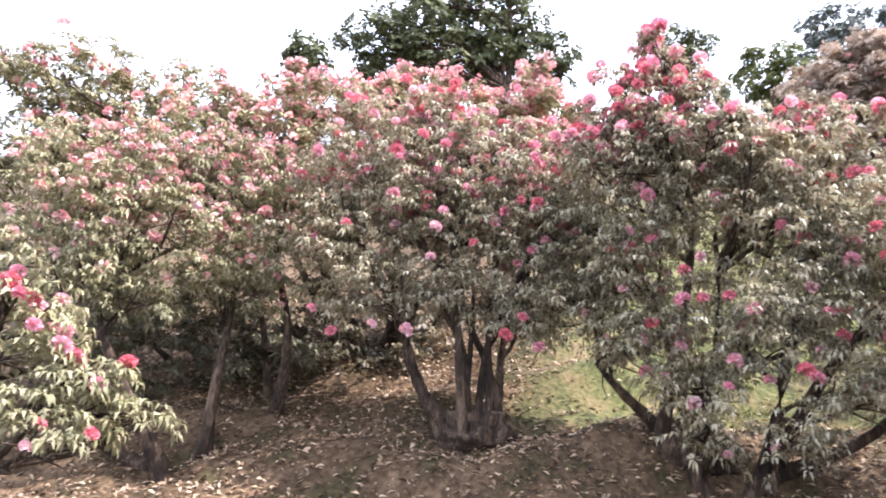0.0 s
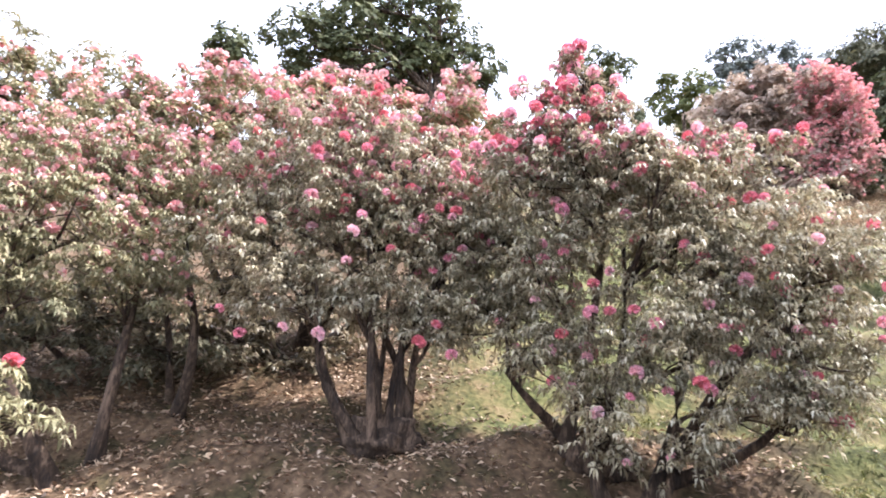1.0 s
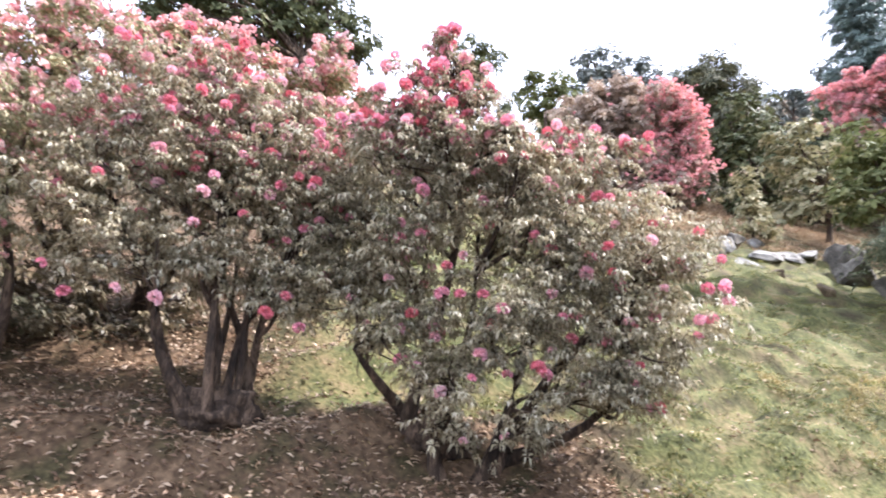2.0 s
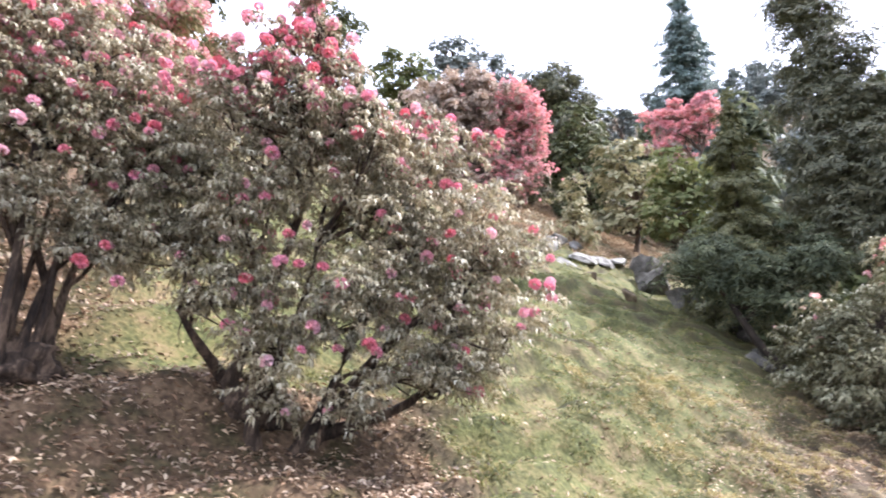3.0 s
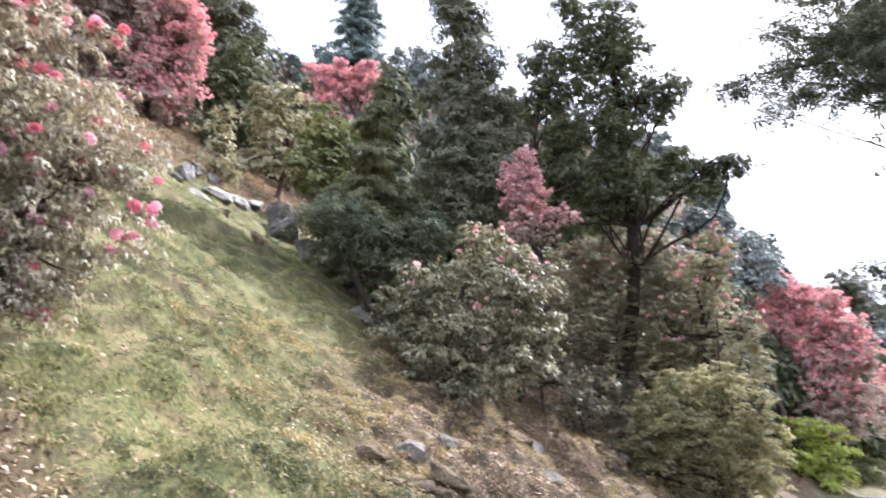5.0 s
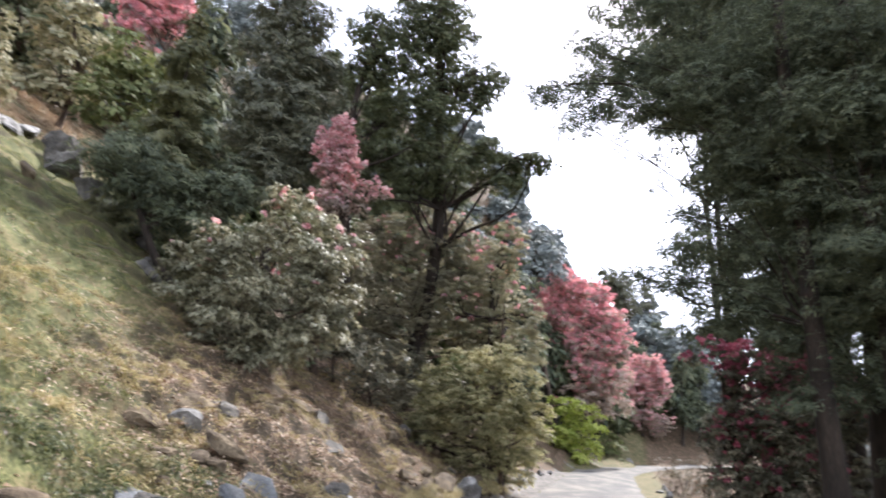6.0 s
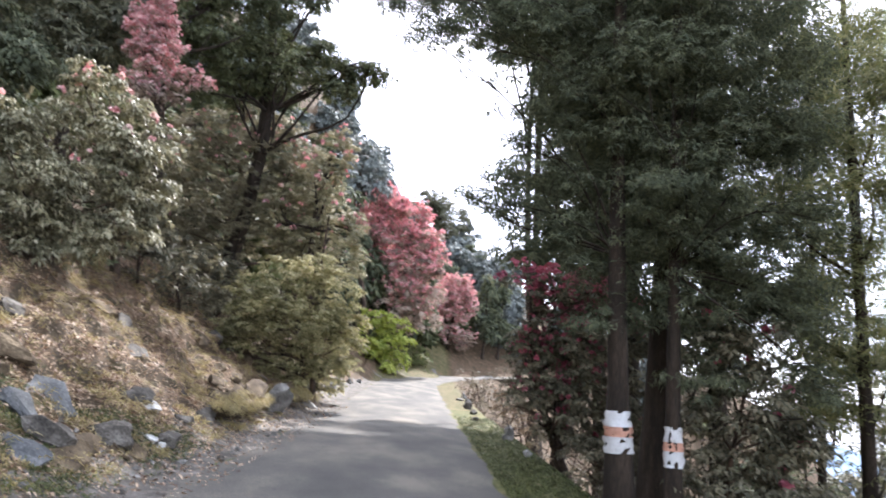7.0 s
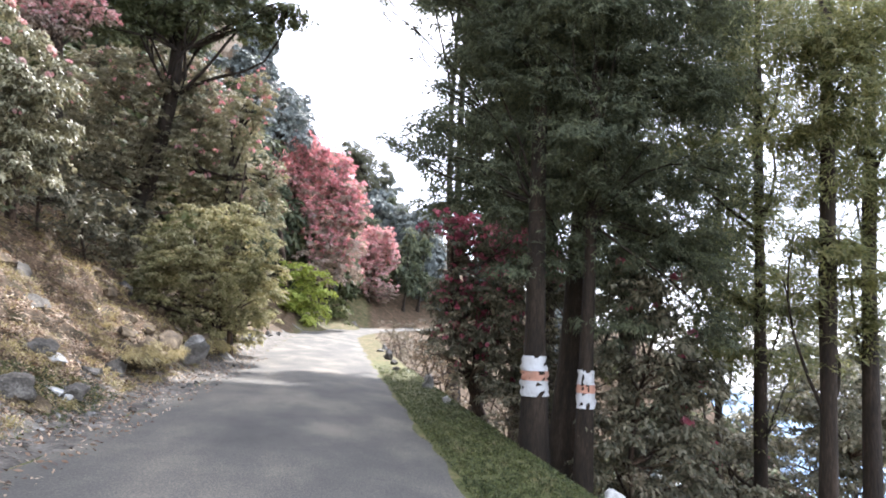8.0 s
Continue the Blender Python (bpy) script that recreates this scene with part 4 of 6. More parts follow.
plant("oak_tree", "tall spreading evergreen oak with a long reaching branch", "tree", (-8.97, 29.17),
      [(-9.74, 26.27, 24.53, 1.07, 1.22), (-8.08, 27.46, 23.66, 1.52, 1.37), (-9.06, 26.51, 22.01, 1.75, 1.17), (-11.42, 26.12, 21.8, 1.18, 1.12), (-7.52, 27, 21, 1.43, 1.15), (-9.83, 25.7, 19.65, 1.88, 1.16), (-7.4, 27.55, 19.14, 1.63, 1.13), (-5.69, 27.45, 19.46, 1.01, 0.78), (-11.1, 25.72, 18.9, 1.25, 1.05), (-8.51, 26.07, 17.31, 1.86, 1.06), (-5.88, 27.4, 18.16, 0.6, 0.71), (-10.3, 26.05, 16.87, 1.29, 0.86), (-5.4, 26.89, 15.33, 1.29, 0.57), (-4.09, 26.92, 14.71, 1.27, 0.51), (-3.13, 26.85, 14.78, 0.81, 0.45), (-6.53, 26.84, 14.6, 1.23, 0.62), (-4.77, 26.81, 13.87, 1.2, 0.5), (-8.32, 27.18, 15.95, 1.47, 0.8), (-9.64, 26.31, 15.12, 1.57, 0.99), (-10.87, 25.82, 15.24, 1.15, 1), (-8.65, 27.7, 14.48, 1.47, 0.91), (-9.9, 27.28, 13.67, 1.53, 0.85), (-10.81, 25.84, 13.35, 1.02, 0.82), (-7.62, 28.01, 14.09, 1.33, 0.8)],
      "oak_fine", "broad", 38, stems=[(-8.97, 29.17, -8.13, 26.82, 23.42), (-11.29, 27.27, -10.75, 25.54, 21.18)], stem_r=0.36, bark='dark_bark', limbs=2, sparse=1.7, fill=0.35, bow=0.03, limb_r=0.25)
plant("rhododendron_tree", "bright pink rhododendron tree between dark conifers", "tree", (-8.90, 19.58),
      [(-8.98, 19.55, 12.62, 0.24, 0.24), (-9.16, 19.46, 12.24, 0.4, 0.24), (-8.87, 19.6, 11.92, 0.44, 0.24), (-9.25, 19.42, 11.65, 0.52, 0.24), (-8.83, 19.62, 11.33, 0.52, 0.24), (-9.2, 19.44, 11.06, 0.63, 0.22), (-8.77, 19.64, 10.75, 0.55, 0.2), (-7.81, 20.05, 10.53, 0.39, 0.2), (-9.03, 19.52, 10.31, 0.66, 0.27), (-8.56, 19.73, 9.93, 0.66, 0.31), (-9.37, 19.36, 9.87, 0.58, 0.27)],
      "rhodo_mid", "rhodo_brown", 39, stem_r=0.1, sparse=1.5, flowers=1300, flower_size=0.15, spread=0.08, flower_mat='pink', fill=0.05)
plant("rhododendron_shrub", "grey-green rhododendron with few coral flowers above the bank", "shrub", (-8.60, 15.70),
      [(-8.05, 15.34, 7.63, 0.88, 0.64), (-8.76, 14.58, 6.6, 1.14, 0.64), (-7.42, 15.67, 6.65, 0.89, 0.86), (-9.81, 14.25, 5.95, 0.85, 0.56), (-8.62, 14.32, 5.44, 1.13, 0.65), (-7.33, 15.26, 5.2, 1, 0.71), (-9.12, 14.36, 4.72, 0.86, 0.51), (-8.19, 14.81, 4.45, 1.13, 0.42), (-7.07, 16.27, 5.98, 0.54, 0.69), (-10.01, 14.1, 5.37, 0.47, 0.32), (-7.03, 16.51, 7.16, 0.53, 0.46), (-8.88, 14.51, 4.17, 0.71, 0.34), (-7.42, 15.11, 4.26, 0.98, 0.34), (-8.18, 14.81, 3.98, 0.85, 0.25), (-6.87, 15.92, 4.71, 0.44, 0.38)],
      "rhodo_bank", "rhodo_grey", 40, stem_r=0.08, sparse=2.1, flowers=40, flower_size=0.17, flower_high=0.3, limbs=2, fill=0.3)
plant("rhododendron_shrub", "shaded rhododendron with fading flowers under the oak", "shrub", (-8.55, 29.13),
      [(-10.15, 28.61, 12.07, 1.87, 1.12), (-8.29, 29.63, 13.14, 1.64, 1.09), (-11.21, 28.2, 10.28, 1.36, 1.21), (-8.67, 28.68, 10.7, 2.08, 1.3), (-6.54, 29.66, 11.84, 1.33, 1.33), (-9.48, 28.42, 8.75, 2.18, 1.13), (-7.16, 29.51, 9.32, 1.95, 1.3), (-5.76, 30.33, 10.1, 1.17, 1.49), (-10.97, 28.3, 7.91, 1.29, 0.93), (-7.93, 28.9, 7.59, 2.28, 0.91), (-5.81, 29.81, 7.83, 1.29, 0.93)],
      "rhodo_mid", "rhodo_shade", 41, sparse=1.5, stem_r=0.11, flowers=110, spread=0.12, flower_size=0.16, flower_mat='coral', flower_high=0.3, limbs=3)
plant("juniper_shrub", "dark blue-green spreading juniper shrub at the meadow's edge", "shrub", (-11.48, 15.47),
      [(-11.39, 15.54, 8.1, 1.2, 0.77), (-12.89, 14.3, 9.05, 0.96, 0.73), (-12.08, 14.99, 8.58, 1.03, 0.69), (-10.57, 16.11, 8.86, 0.86, 0.69)],
      "cedar_mid", "cedar", 42, stem_r=0.12, bark='dark_bark')
plant("juniper_shrub", "dark juniper shrub beside the rock outcrop", "shrub", (-15.10, 17.10),
      [(-15.38, 16.84, 10.79, 1.03, 0.83), (-14.67, 17.48, 10.14, 0.92, 0.82), (-13.46, 18.43, 11.39, 1.25, 0.63)],
      "cedar_mid", "cedar", 43, stem_r=0.12, bark='dark_bark')
# Dark leaf mass, added where shade lies on the earth below the crowns.
plant("undergrowth_shrub", "dark undergrowth added in place of shade below the bank rhododendrons", "shrub", (-9.62, 27.52),
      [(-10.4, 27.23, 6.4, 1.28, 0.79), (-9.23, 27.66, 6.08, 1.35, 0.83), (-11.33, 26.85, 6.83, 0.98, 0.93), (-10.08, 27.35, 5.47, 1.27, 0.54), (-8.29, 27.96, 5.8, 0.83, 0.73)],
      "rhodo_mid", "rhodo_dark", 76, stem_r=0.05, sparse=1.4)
plant("olive_shrub", "broad grey-olive shrub overhanging the bank", "shrub", (-4.33, 23.58),
      [(-4.78, 23.49, 5.21, 1.16, 0.8), (-3.41, 23.73, 4.62, 1.04, 1.12), (-5.75, 23.27, 4.46, 0.96, 0.84), (-4.32, 23.07, 3.65, 1.66, 0.94), (-5.7, 23.28, 3.17, 1.15, 0.91), (-3.34, 23.74, 3.02, 1.15, 0.83), (-2.8, 23.82, 3.8, 0.72, 0.92), (-4.81, 23.48, 2.46, 1.43, 0.6), (-6.2, 23.15, 3.81, 0.56, 0.68), (-4.01, 24.14, 5.64, 0.82, 0.7), (-6.44, 23.08, 3.08, 0.68, 0.6), (-5.26, 22.87, 3.86, 0.98, 0.78), (-4.29, 23.38, 2.02, 1.02, 0.39), (-5.55, 23.32, 2.41, 0.99, 0.48), (-3.31, 23.75, 2.24, 0.79, 0.4), (-6.3, 23.12, 2.53, 0.52, 0.36)],
      "rhodo_mid", "olive", 44, stems=[(-4.33, 23.58, -4.56, 23.53, 4.74), (-3.64, 24.31, -3.86, 24.27, 7.76)], stem_r=0.1, limbs=3, sparse=1.4)
plant("olive_shrub", "yellow-green leafy shrub between the bank and the road bend", "shrub", (-4.04, 26.80),
      [(-4.16, 26.74, 3.12, 0.76, 0.58), (-3.35, 26.87, 2.89, 0.67, 0.54), (-4.66, 26.69, 2.54, 0.67, 0.49), (-3.60, 26.86, 2.33, 0.76, 0.36), (-2.88, 26.94, 2.46, 0.49, 0.31), (-4.29, 26.76, 2.11, 0.58, 0.27), (-3.94, 26.82, 1.76, 0.80, 0.31), (-4.51, 26.73, 1.50, 0.58, 0.27), (-3.41, 26.89, 1.71, 0.58, 0.27)],
      "rhodo_mid", "olive", 82, stem_r=0.07, limbs=2, sparse=1.2)
plant("undergrowth_shrub", "shaded olive undergrowth beside the broad bank shrub", "shrub", (-7.53, 24.22),
      [(-7.41, 24.25, 3.61, 0.89, 0.63), (-7.9, 24.1, 4.27, 0.85, 0.59), (-6.61, 24.49, 2.98, 0.76, 0.46), (-7.02, 24.37, 4.35, 0.72, 0.63)],
      "rhodo_mid", "rhodo_shade", 83, stem_r=0.05, limbs=1, sparse=1.3)
plant("oak_tree", "evergreen oak with faded pink undergrowth above the bank", "tree", (-4.68, 28.60),
      [(-4.62, 28.61, 8.35, 1.19, 1.36), (-5.07, 28.53, 10.24, 1.13, 1.2), (-3.72, 28.74, 6.8, 0.93, 1.12), (-5.64, 28.42, 7.3, 0.98, 0.98), (-4.51, 28.62, 11.73, 0.87, 1.02), (-6.32, 28.27, 8.75, 0.99, 1.24), (-3.53, 28.76, 8.41, 0.59, 0.99)],
      "rhodo_mid", "rhodo_tan", 45, stems=[(-4.68, 28.6, -4.75, 28.58, 11.45)], stem_r=0.18, bark='dark_bark', flowers=80, spread=0.15, flower_size=0.2, flower_mat='coral', sparse=1.3)
plant("rhododendron_tree", "coral-pink rhododendron tree leaning over the road", "tree", (-3.00, 64.40),
      [(-5.39, 63.4, 19.46, 2.2, 1.32), (-2.81, 63.56, 18.36, 2.19, 1.54), (-5.96, 63.35, 16.85, 2.18, 1.53), (-3.34, 63.53, 15.7, 3.15, 1.52), (-0.62, 63.61, 16.01, 1.79, 1.52), (-4.75, 63.45, 13.1, 2.8, 1.51), (-1.56, 63.6, 13.55, 2.8, 1.62), (0.4, 63.61, 14.19, 1.19, 1.4), (-2.89, 63.56, 11.04, 3.11, 1.5), (-0.15, 63.62, 10.88, 2.04, 1.61), (-1.11, 63.61, 8.76, 2.56, 1.39), (-3.97, 63.5, 8.91, 2.13, 1.49)],
      "dome", "rhodo_brown", 46, stem_r=0.2, sparse=1.6, flowers=3600, flower_size=0.32, spread=0.25, flower_mat='coral', fill=0.15)
plant("rhododendron_tree", "smaller pink rhododendron tree by the road bend", "tree", (3.29, 78.04),
      [(3.4, 78.03, 14.13, 1.72, 1.32), (1.74, 78.09, 12.19, 2.5, 1.45), (4.49, 77.98, 12.09, 1.32, 1.71), (2.58, 78.07, 9.95, 2.88, 1.57), (4.15, 78, 8.25, 1.96, 1.18), (0.2, 78.12, 9.1, 1.96, 1.7)],
      "rhodo_far", "rhodo_brown", 47, stem_r=0.15, sparse=1.6, flowers=1600, flower_size=0.34, spread=0.25, flower_mat='pink', fill=0.05)
plant("lime_shrub", "bright lime-green shrub in fresh leaf beside the road", "shrub", (-2.99, 58.50),
      [(-3.6, 58.79, 7.11, 1.98, 1.42), (-4.4, 58.73, 5.6, 1.92, 1.2), (-2.1, 58.86, 6.27, 1.1, 1.2), (-3.32, 58.8, 4.24, 2.18, 1.31), (-4.69, 58.72, 3.89, 1.64, 1.1)],
      "broad_far", "lime", 48, stem_r=0.08)
plant("shrub", "small dark green shrub beside the road", "shrub", (-0.10, 66.59),
      [(-0.28, 66.59, 5.47, 1.11, 1.22), (0.12, 66.59, 4.13, 1.11, 0.89)],
      "broad_far", "broad_light", 49, stem_r=0.05)
plant("conifer", "dark tall conifer beyond the road bend", "tree", (4.78, 105.27),
      [(-0.37, 105.38, 32.11, 2.75, 2.3), (2.14, 105.35, 29.12, 3.64, 3.19), (3.5, 105.32, 23.72, 4.06, 3.6), (6.08, 105.2, 19.39, 3.57, 3.57), (2.12, 105.36, 19.05, 4.47, 4.47)],
      "cedar_far", "cedar_pale", 50, stem_r=0.35, bark='dark_bark')
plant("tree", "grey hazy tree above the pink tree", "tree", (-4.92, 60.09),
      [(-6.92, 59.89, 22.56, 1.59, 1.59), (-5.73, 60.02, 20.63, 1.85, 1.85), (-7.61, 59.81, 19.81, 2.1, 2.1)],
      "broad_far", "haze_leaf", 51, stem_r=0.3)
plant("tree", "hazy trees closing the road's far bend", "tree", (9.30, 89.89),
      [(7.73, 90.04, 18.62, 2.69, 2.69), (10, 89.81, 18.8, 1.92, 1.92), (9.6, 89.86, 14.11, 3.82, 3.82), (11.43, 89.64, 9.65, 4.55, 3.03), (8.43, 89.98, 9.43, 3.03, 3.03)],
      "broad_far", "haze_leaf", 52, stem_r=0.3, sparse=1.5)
plant("cedar_tree", "dark cedar with a painted trunk and drooping boughs over the road", "tree", (3.12, 10.64),
      [(2.43, 11.22, 11.50, 1.70, 0.51), (2.12, 10.19, 12.60, 1.46, 0.44), (2.65, 11.05, 13.70, 1.22, 0.37), (2.86, 10.08, 14.80, 0.99, 0.30), (2.37, 10.57, 15.90, 0.75, 0.22), (2.59, 10.70, 17.00, 0.51, 0.15), (2.2, 10.88, 6.64, 1.08, 0.59), (1.62, 10.9, 5.31, 0.79, 0.24), (2.54, 10.8, 5.2, 1.02, 0.42), (1.84, 10.75, 4.45, 0.68, 0.17), (3.02, 10.67, 4.37, 0.82, 0.36), (2.11, 10.9, 8.16, 1.67, 0.72), (1.1, 10.87, 4.79, 0.41, 0.09), (3.07, 10.54, 6.22, 1.43, 0.57), (0.41, 11.11, 7.99, 0.62, 0.27), (1.54, 10.89, 7.75, 0.81, 0.35), (2.45, 10.82, 3.8, 0.63, 0.21), (3.32, 10.58, 3.29, 0.81, 0.32), (1.68, 10.78, 4.08, 0.36, 0.11), (2.64, 10.35, 5.79, 0.82, 0.37), (1.13, 11.05, 5.98, 0.38, 0.13), (0.47, 10.92, 4.89, 0.28, 0.06), (2.75, 10.75, 3, 0.63, 0.27), (2.71, 10.75, 7.25, 1.2, 0.61)],
      "cedar", "cedar", 60, stems=[(2.87, 10.56, 2.70, 10.50, 17.50)], stem_r=0.125, bark='dark_bark', limbs=1, fill=0.4, sparse=1.4, bow=0.006, limb_r=0.2, bands=[(0, 1.1, 1.33, 'white_paint'), (0, 1.33, 1.47, 'red_paint'), (0, 1.47, 1.69, 'white_paint')])
plant("cedar_tree", "dark cedar with a painted trunk beside its twin", "tree", (3.70, 10.44),
      [(4.14, 9.79, 11.50, 1.70, 0.51), (3.32, 10.83, 12.80, 1.46, 0.44), (2.97, 10.34, 14.10, 1.22, 0.37), (3.79, 10.54, 15.40, 0.99, 0.30), (3.84, 10.19, 16.70, 0.75, 0.22), (3.63, 10.39, 18.00, 0.51, 0.15), (3.28, 9.91, 6.81, 1.51, 0.66), (3.66, 9.77, 5.1, 0.98, 0.62), (4.29, 9.8, 6.08, 0.75, 0.75), (3.57, 10.09, 8.51, 2.06, 0.82), (3.78, 10.14, 3.98, 1.07, 0.44), (4.29, 10.2, 3.16, 0.81, 0.36), (4.79, 9.97, 4.4, 0.74, 0.51), (4.99, 9.87, 5.75, 0.67, 0.58), (4.24, 9.82, 7.67, 1.3, 0.69), (4.09, 10.29, 2.2, 0.72, 0.31), (3.28, 9.67, 4.67, 0.6, 0.38), (2.85, 9.76, 6.85, 0.92, 0.46), (5.11, 9.79, 7.04, 0.9, 0.61), (4.67, 10.02, 3.44, 0.64, 0.36), (5.25, 9.72, 5.83, 0.48, 0.48), (5.33, 9.68, 4.65, 0.41, 0.37), (5.02, 9.85, 3.62, 0.45, 0.36), (5.32, 9.69, 3.03, 0.4, 0.33), (5.22, 9.74, 2.19, 0.36, 0.32)],
      "cedar", "cedar", 70, stems=[(3.52, 10.21, 3.50, 10.20, 18.50)], stem_r=0.115, bark='dark_bark', limbs=1, fill=0.4, sparse=1.4, bow=0.006, limb_r=0.2, bands=[(0, 0.98, 1.2, 'white_paint'), (0, 1.2, 1.32, 'red_paint'), (0, 1.32, 1.53, 'white_paint')])
plant("cedar_tree", "tall dark cedar reaching a long bough over the road", "tree", (3.70, 11.50),
      [(3.67, 10.50, 12.00, 2.00, 0.60), (2.31, 11.13, 13.33, 1.77, 0.53), (3.62, 11.65, 14.67, 1.53, 0.46), (3.53, 11.60, 16.00, 1.30, 0.39), (2.93, 11.65, 17.33, 1.07, 0.32), (3.37, 10.93, 18.67, 0.83, 0.25), (3.35, 11.09, 20.00, 0.60, 0.18), (-0.39, 11.42, 8.43, 1.08, 0.37), (-1.27, 11.26, 8.49, 0.49, 0.15), (0.5, 11.41, 9.02, 0.99, 0.49), (-0.57, 11.32, 7.79, 0.47, 0.17), (-0.24, 11.52, 9.58, 0.79, 0.34), (1.63, 11.5, 8.51, 1.2, 0.66), (2.8, 11.26, 9.53, 1.82, 0.8), (2.29, 11.38, 7.13, 0.93, 0.47), (3.88, 10.92, 7.99, 1.5, 0.86), (4.32, 10.75, 6.09, 1.21, 0.8), (3.51, 11.05, 5.03, 1.17, 0.69)],
      "cedar", "cedar", 74, stems=[(3.70, 11.50, 4.25, 11.40, 20.50)], stem_r=0.29, bark='dark_bark', limbs=1, fill=0.4, sparse=1.4, bow=0.006, limb_r=0.12)
# This cedar and the next two are added, mostly hidden, to shade the road.
plant("cedar_tree", "cedar added behind the painted trunks to shade the road", "tree", (5.95, 13.90),
      [(4.61, 14.12, 13.50, 2.30, 0.69), (4.76, 14.16, 15.25, 2.03, 0.61), (6.37, 14.01, 17.00, 1.76, 0.53), (5.67, 13.13, 18.75, 1.49, 0.45), (5.34, 13.31, 20.50, 1.23, 0.37), (5.39, 13.42, 22.25, 0.96, 0.29), (5.29, 13.85, 24.00, 0.69, 0.21), (5.83, 13.95, 4.6, 1.5, 0.76), (5.92, 13.91, 6.1, 1.67, 0.77), (5.66, 14.02, 7.66, 1.73, 0.8), (5.73, 13.99, 9.25, 1.8, 0.97), (5.56, 14.07, 3.38, 1.11, 0.56), (5.67, 14.01, 11.05, 1.9, 1.02)],
      "cedar_shade", "cedar", 75, stems=[(5.95, 13.9, 5.60, 13.80, 24.50)], stem_r=0.16, bark='dark_bark', limbs=1, fill=0.3, bow=0.008)
plant("cedar_tree", "cedar added farther along the valley side to shade the road", "tree", (5.25, 17.64),
      [(4.76, 17.19, 6.61, 1.97, 1.06), (5.08, 16.5, 8.27, 1.97, 1.06), (4.68, 17.65, 4.86, 1.67, 0.76), (4.93, 15.82, 9.78, 2.12, 1.21), (5.35, 17.63, 3.7, 1.67, 0.76), (6.14, 16.71, 6.64, 1.82, 1.06), (3.72, 18.33, 10, 2.7, 0.81), (5.71, 16.45, 11.58, 2.56, 0.77), (4.89, 17.05, 13.17, 2.42, 0.73), (5.31, 17.99, 14.75, 2.28, 0.68), (3.86, 15.99, 16.33, 2.13, 0.64), (5.7, 17.04, 17.92, 1.99, 0.6), (5.48, 16.09, 19.5, 1.85, 0.56), (4.79, 17.65, 21.08, 1.71, 0.51), (4.39, 18.04, 22.67, 1.57, 0.47), (5.59, 16.4, 24.25, 1.43, 0.43), (4.17, 17.26, 25.83, 1.28, 0.38), (5.5, 17.04, 27.42, 1.14, 0.34), (4.56, 17.11, 29, 1, 0.3)],
      "cedar_shade", "cedar", 71, stems=[(5.3, 17.6, 4.9, 17.2, 29.5)], sparse=1.0, stem_r=0.2, bark='dark_bark', limbs=1, bow=0.01, fill=0.3)
plant("cedar_tree", "cedar added behind the roadside rhododendron to shade the road", "tree", (5.50, 20.74),
      [(4.65, 20.36, 6.91, 1.24, 0.88), (4.93, 19.76, 8.57, 1.59, 0.88), (5.01, 19.1, 10.13, 1.59, 0.97), (4.66, 20.74, 5.19, 1.06, 0.71), (5.3, 18.5, 11.15, 1.59, 0.97), (5.5, 20.17, 6.77, 1.41, 0.88), (6.68, 21.85, 10, 2.7, 0.81), (3.86, 19.14, 11.55, 2.53, 0.76), (6.15, 21.07, 13.09, 2.35, 0.71), (5.64, 19.9, 14.64, 2.18, 0.65), (5.46, 20.66, 16.18, 2.01, 0.6), (5.38, 19.65, 17.73, 1.84, 0.55), (5.06, 20.19, 19.27, 1.66, 0.5), (5.6, 21.29, 20.82, 1.49, 0.45), (5.91, 20.47, 22.36, 1.32, 0.4), (5.12, 20.08, 23.91, 1.15, 0.34), (4.66, 19.85, 25.45, 0.97, 0.29), (5.17, 20.23, 27, 0.8, 0.24)],
      "cedar_shade", "cedar", 72, stems=[(5.5, 20.7, 5.2, 20.4, 27.5)], sparse=1.0, stem_r=0.2, bark='dark_bark', limbs=1, bow=0.01, fill=0.3)
plant("cedar_tree", "slim shaded cedar on the valley slope", "tree", (8.00, 14.11),
      [(7.88, 14.17, 9.68, 0.9, 0.74), (8.01, 14.1, 8.28, 0.87, 0.65), (7.86, 14.19, 6.94, 0.84, 0.56), (8.02, 14.1, 5.62, 0.75, 0.55), (7.93, 14.15, 4.34, 0.81, 0.54), (8.09, 14.06, 3.1, 0.66, 0.47), (7.95, 14.14, 2.12, 0.6, 0.39), (7.66, 14.29, 11.13, 0.93, 0.77)],
      "cedar_shade", "cedar", 81, stems=[(8, 14.11, 7.89, 14.17, 11.38)], stem_r=0.1, bark='dark_bark', limbs=1, fill=0.3, bow=0.01)
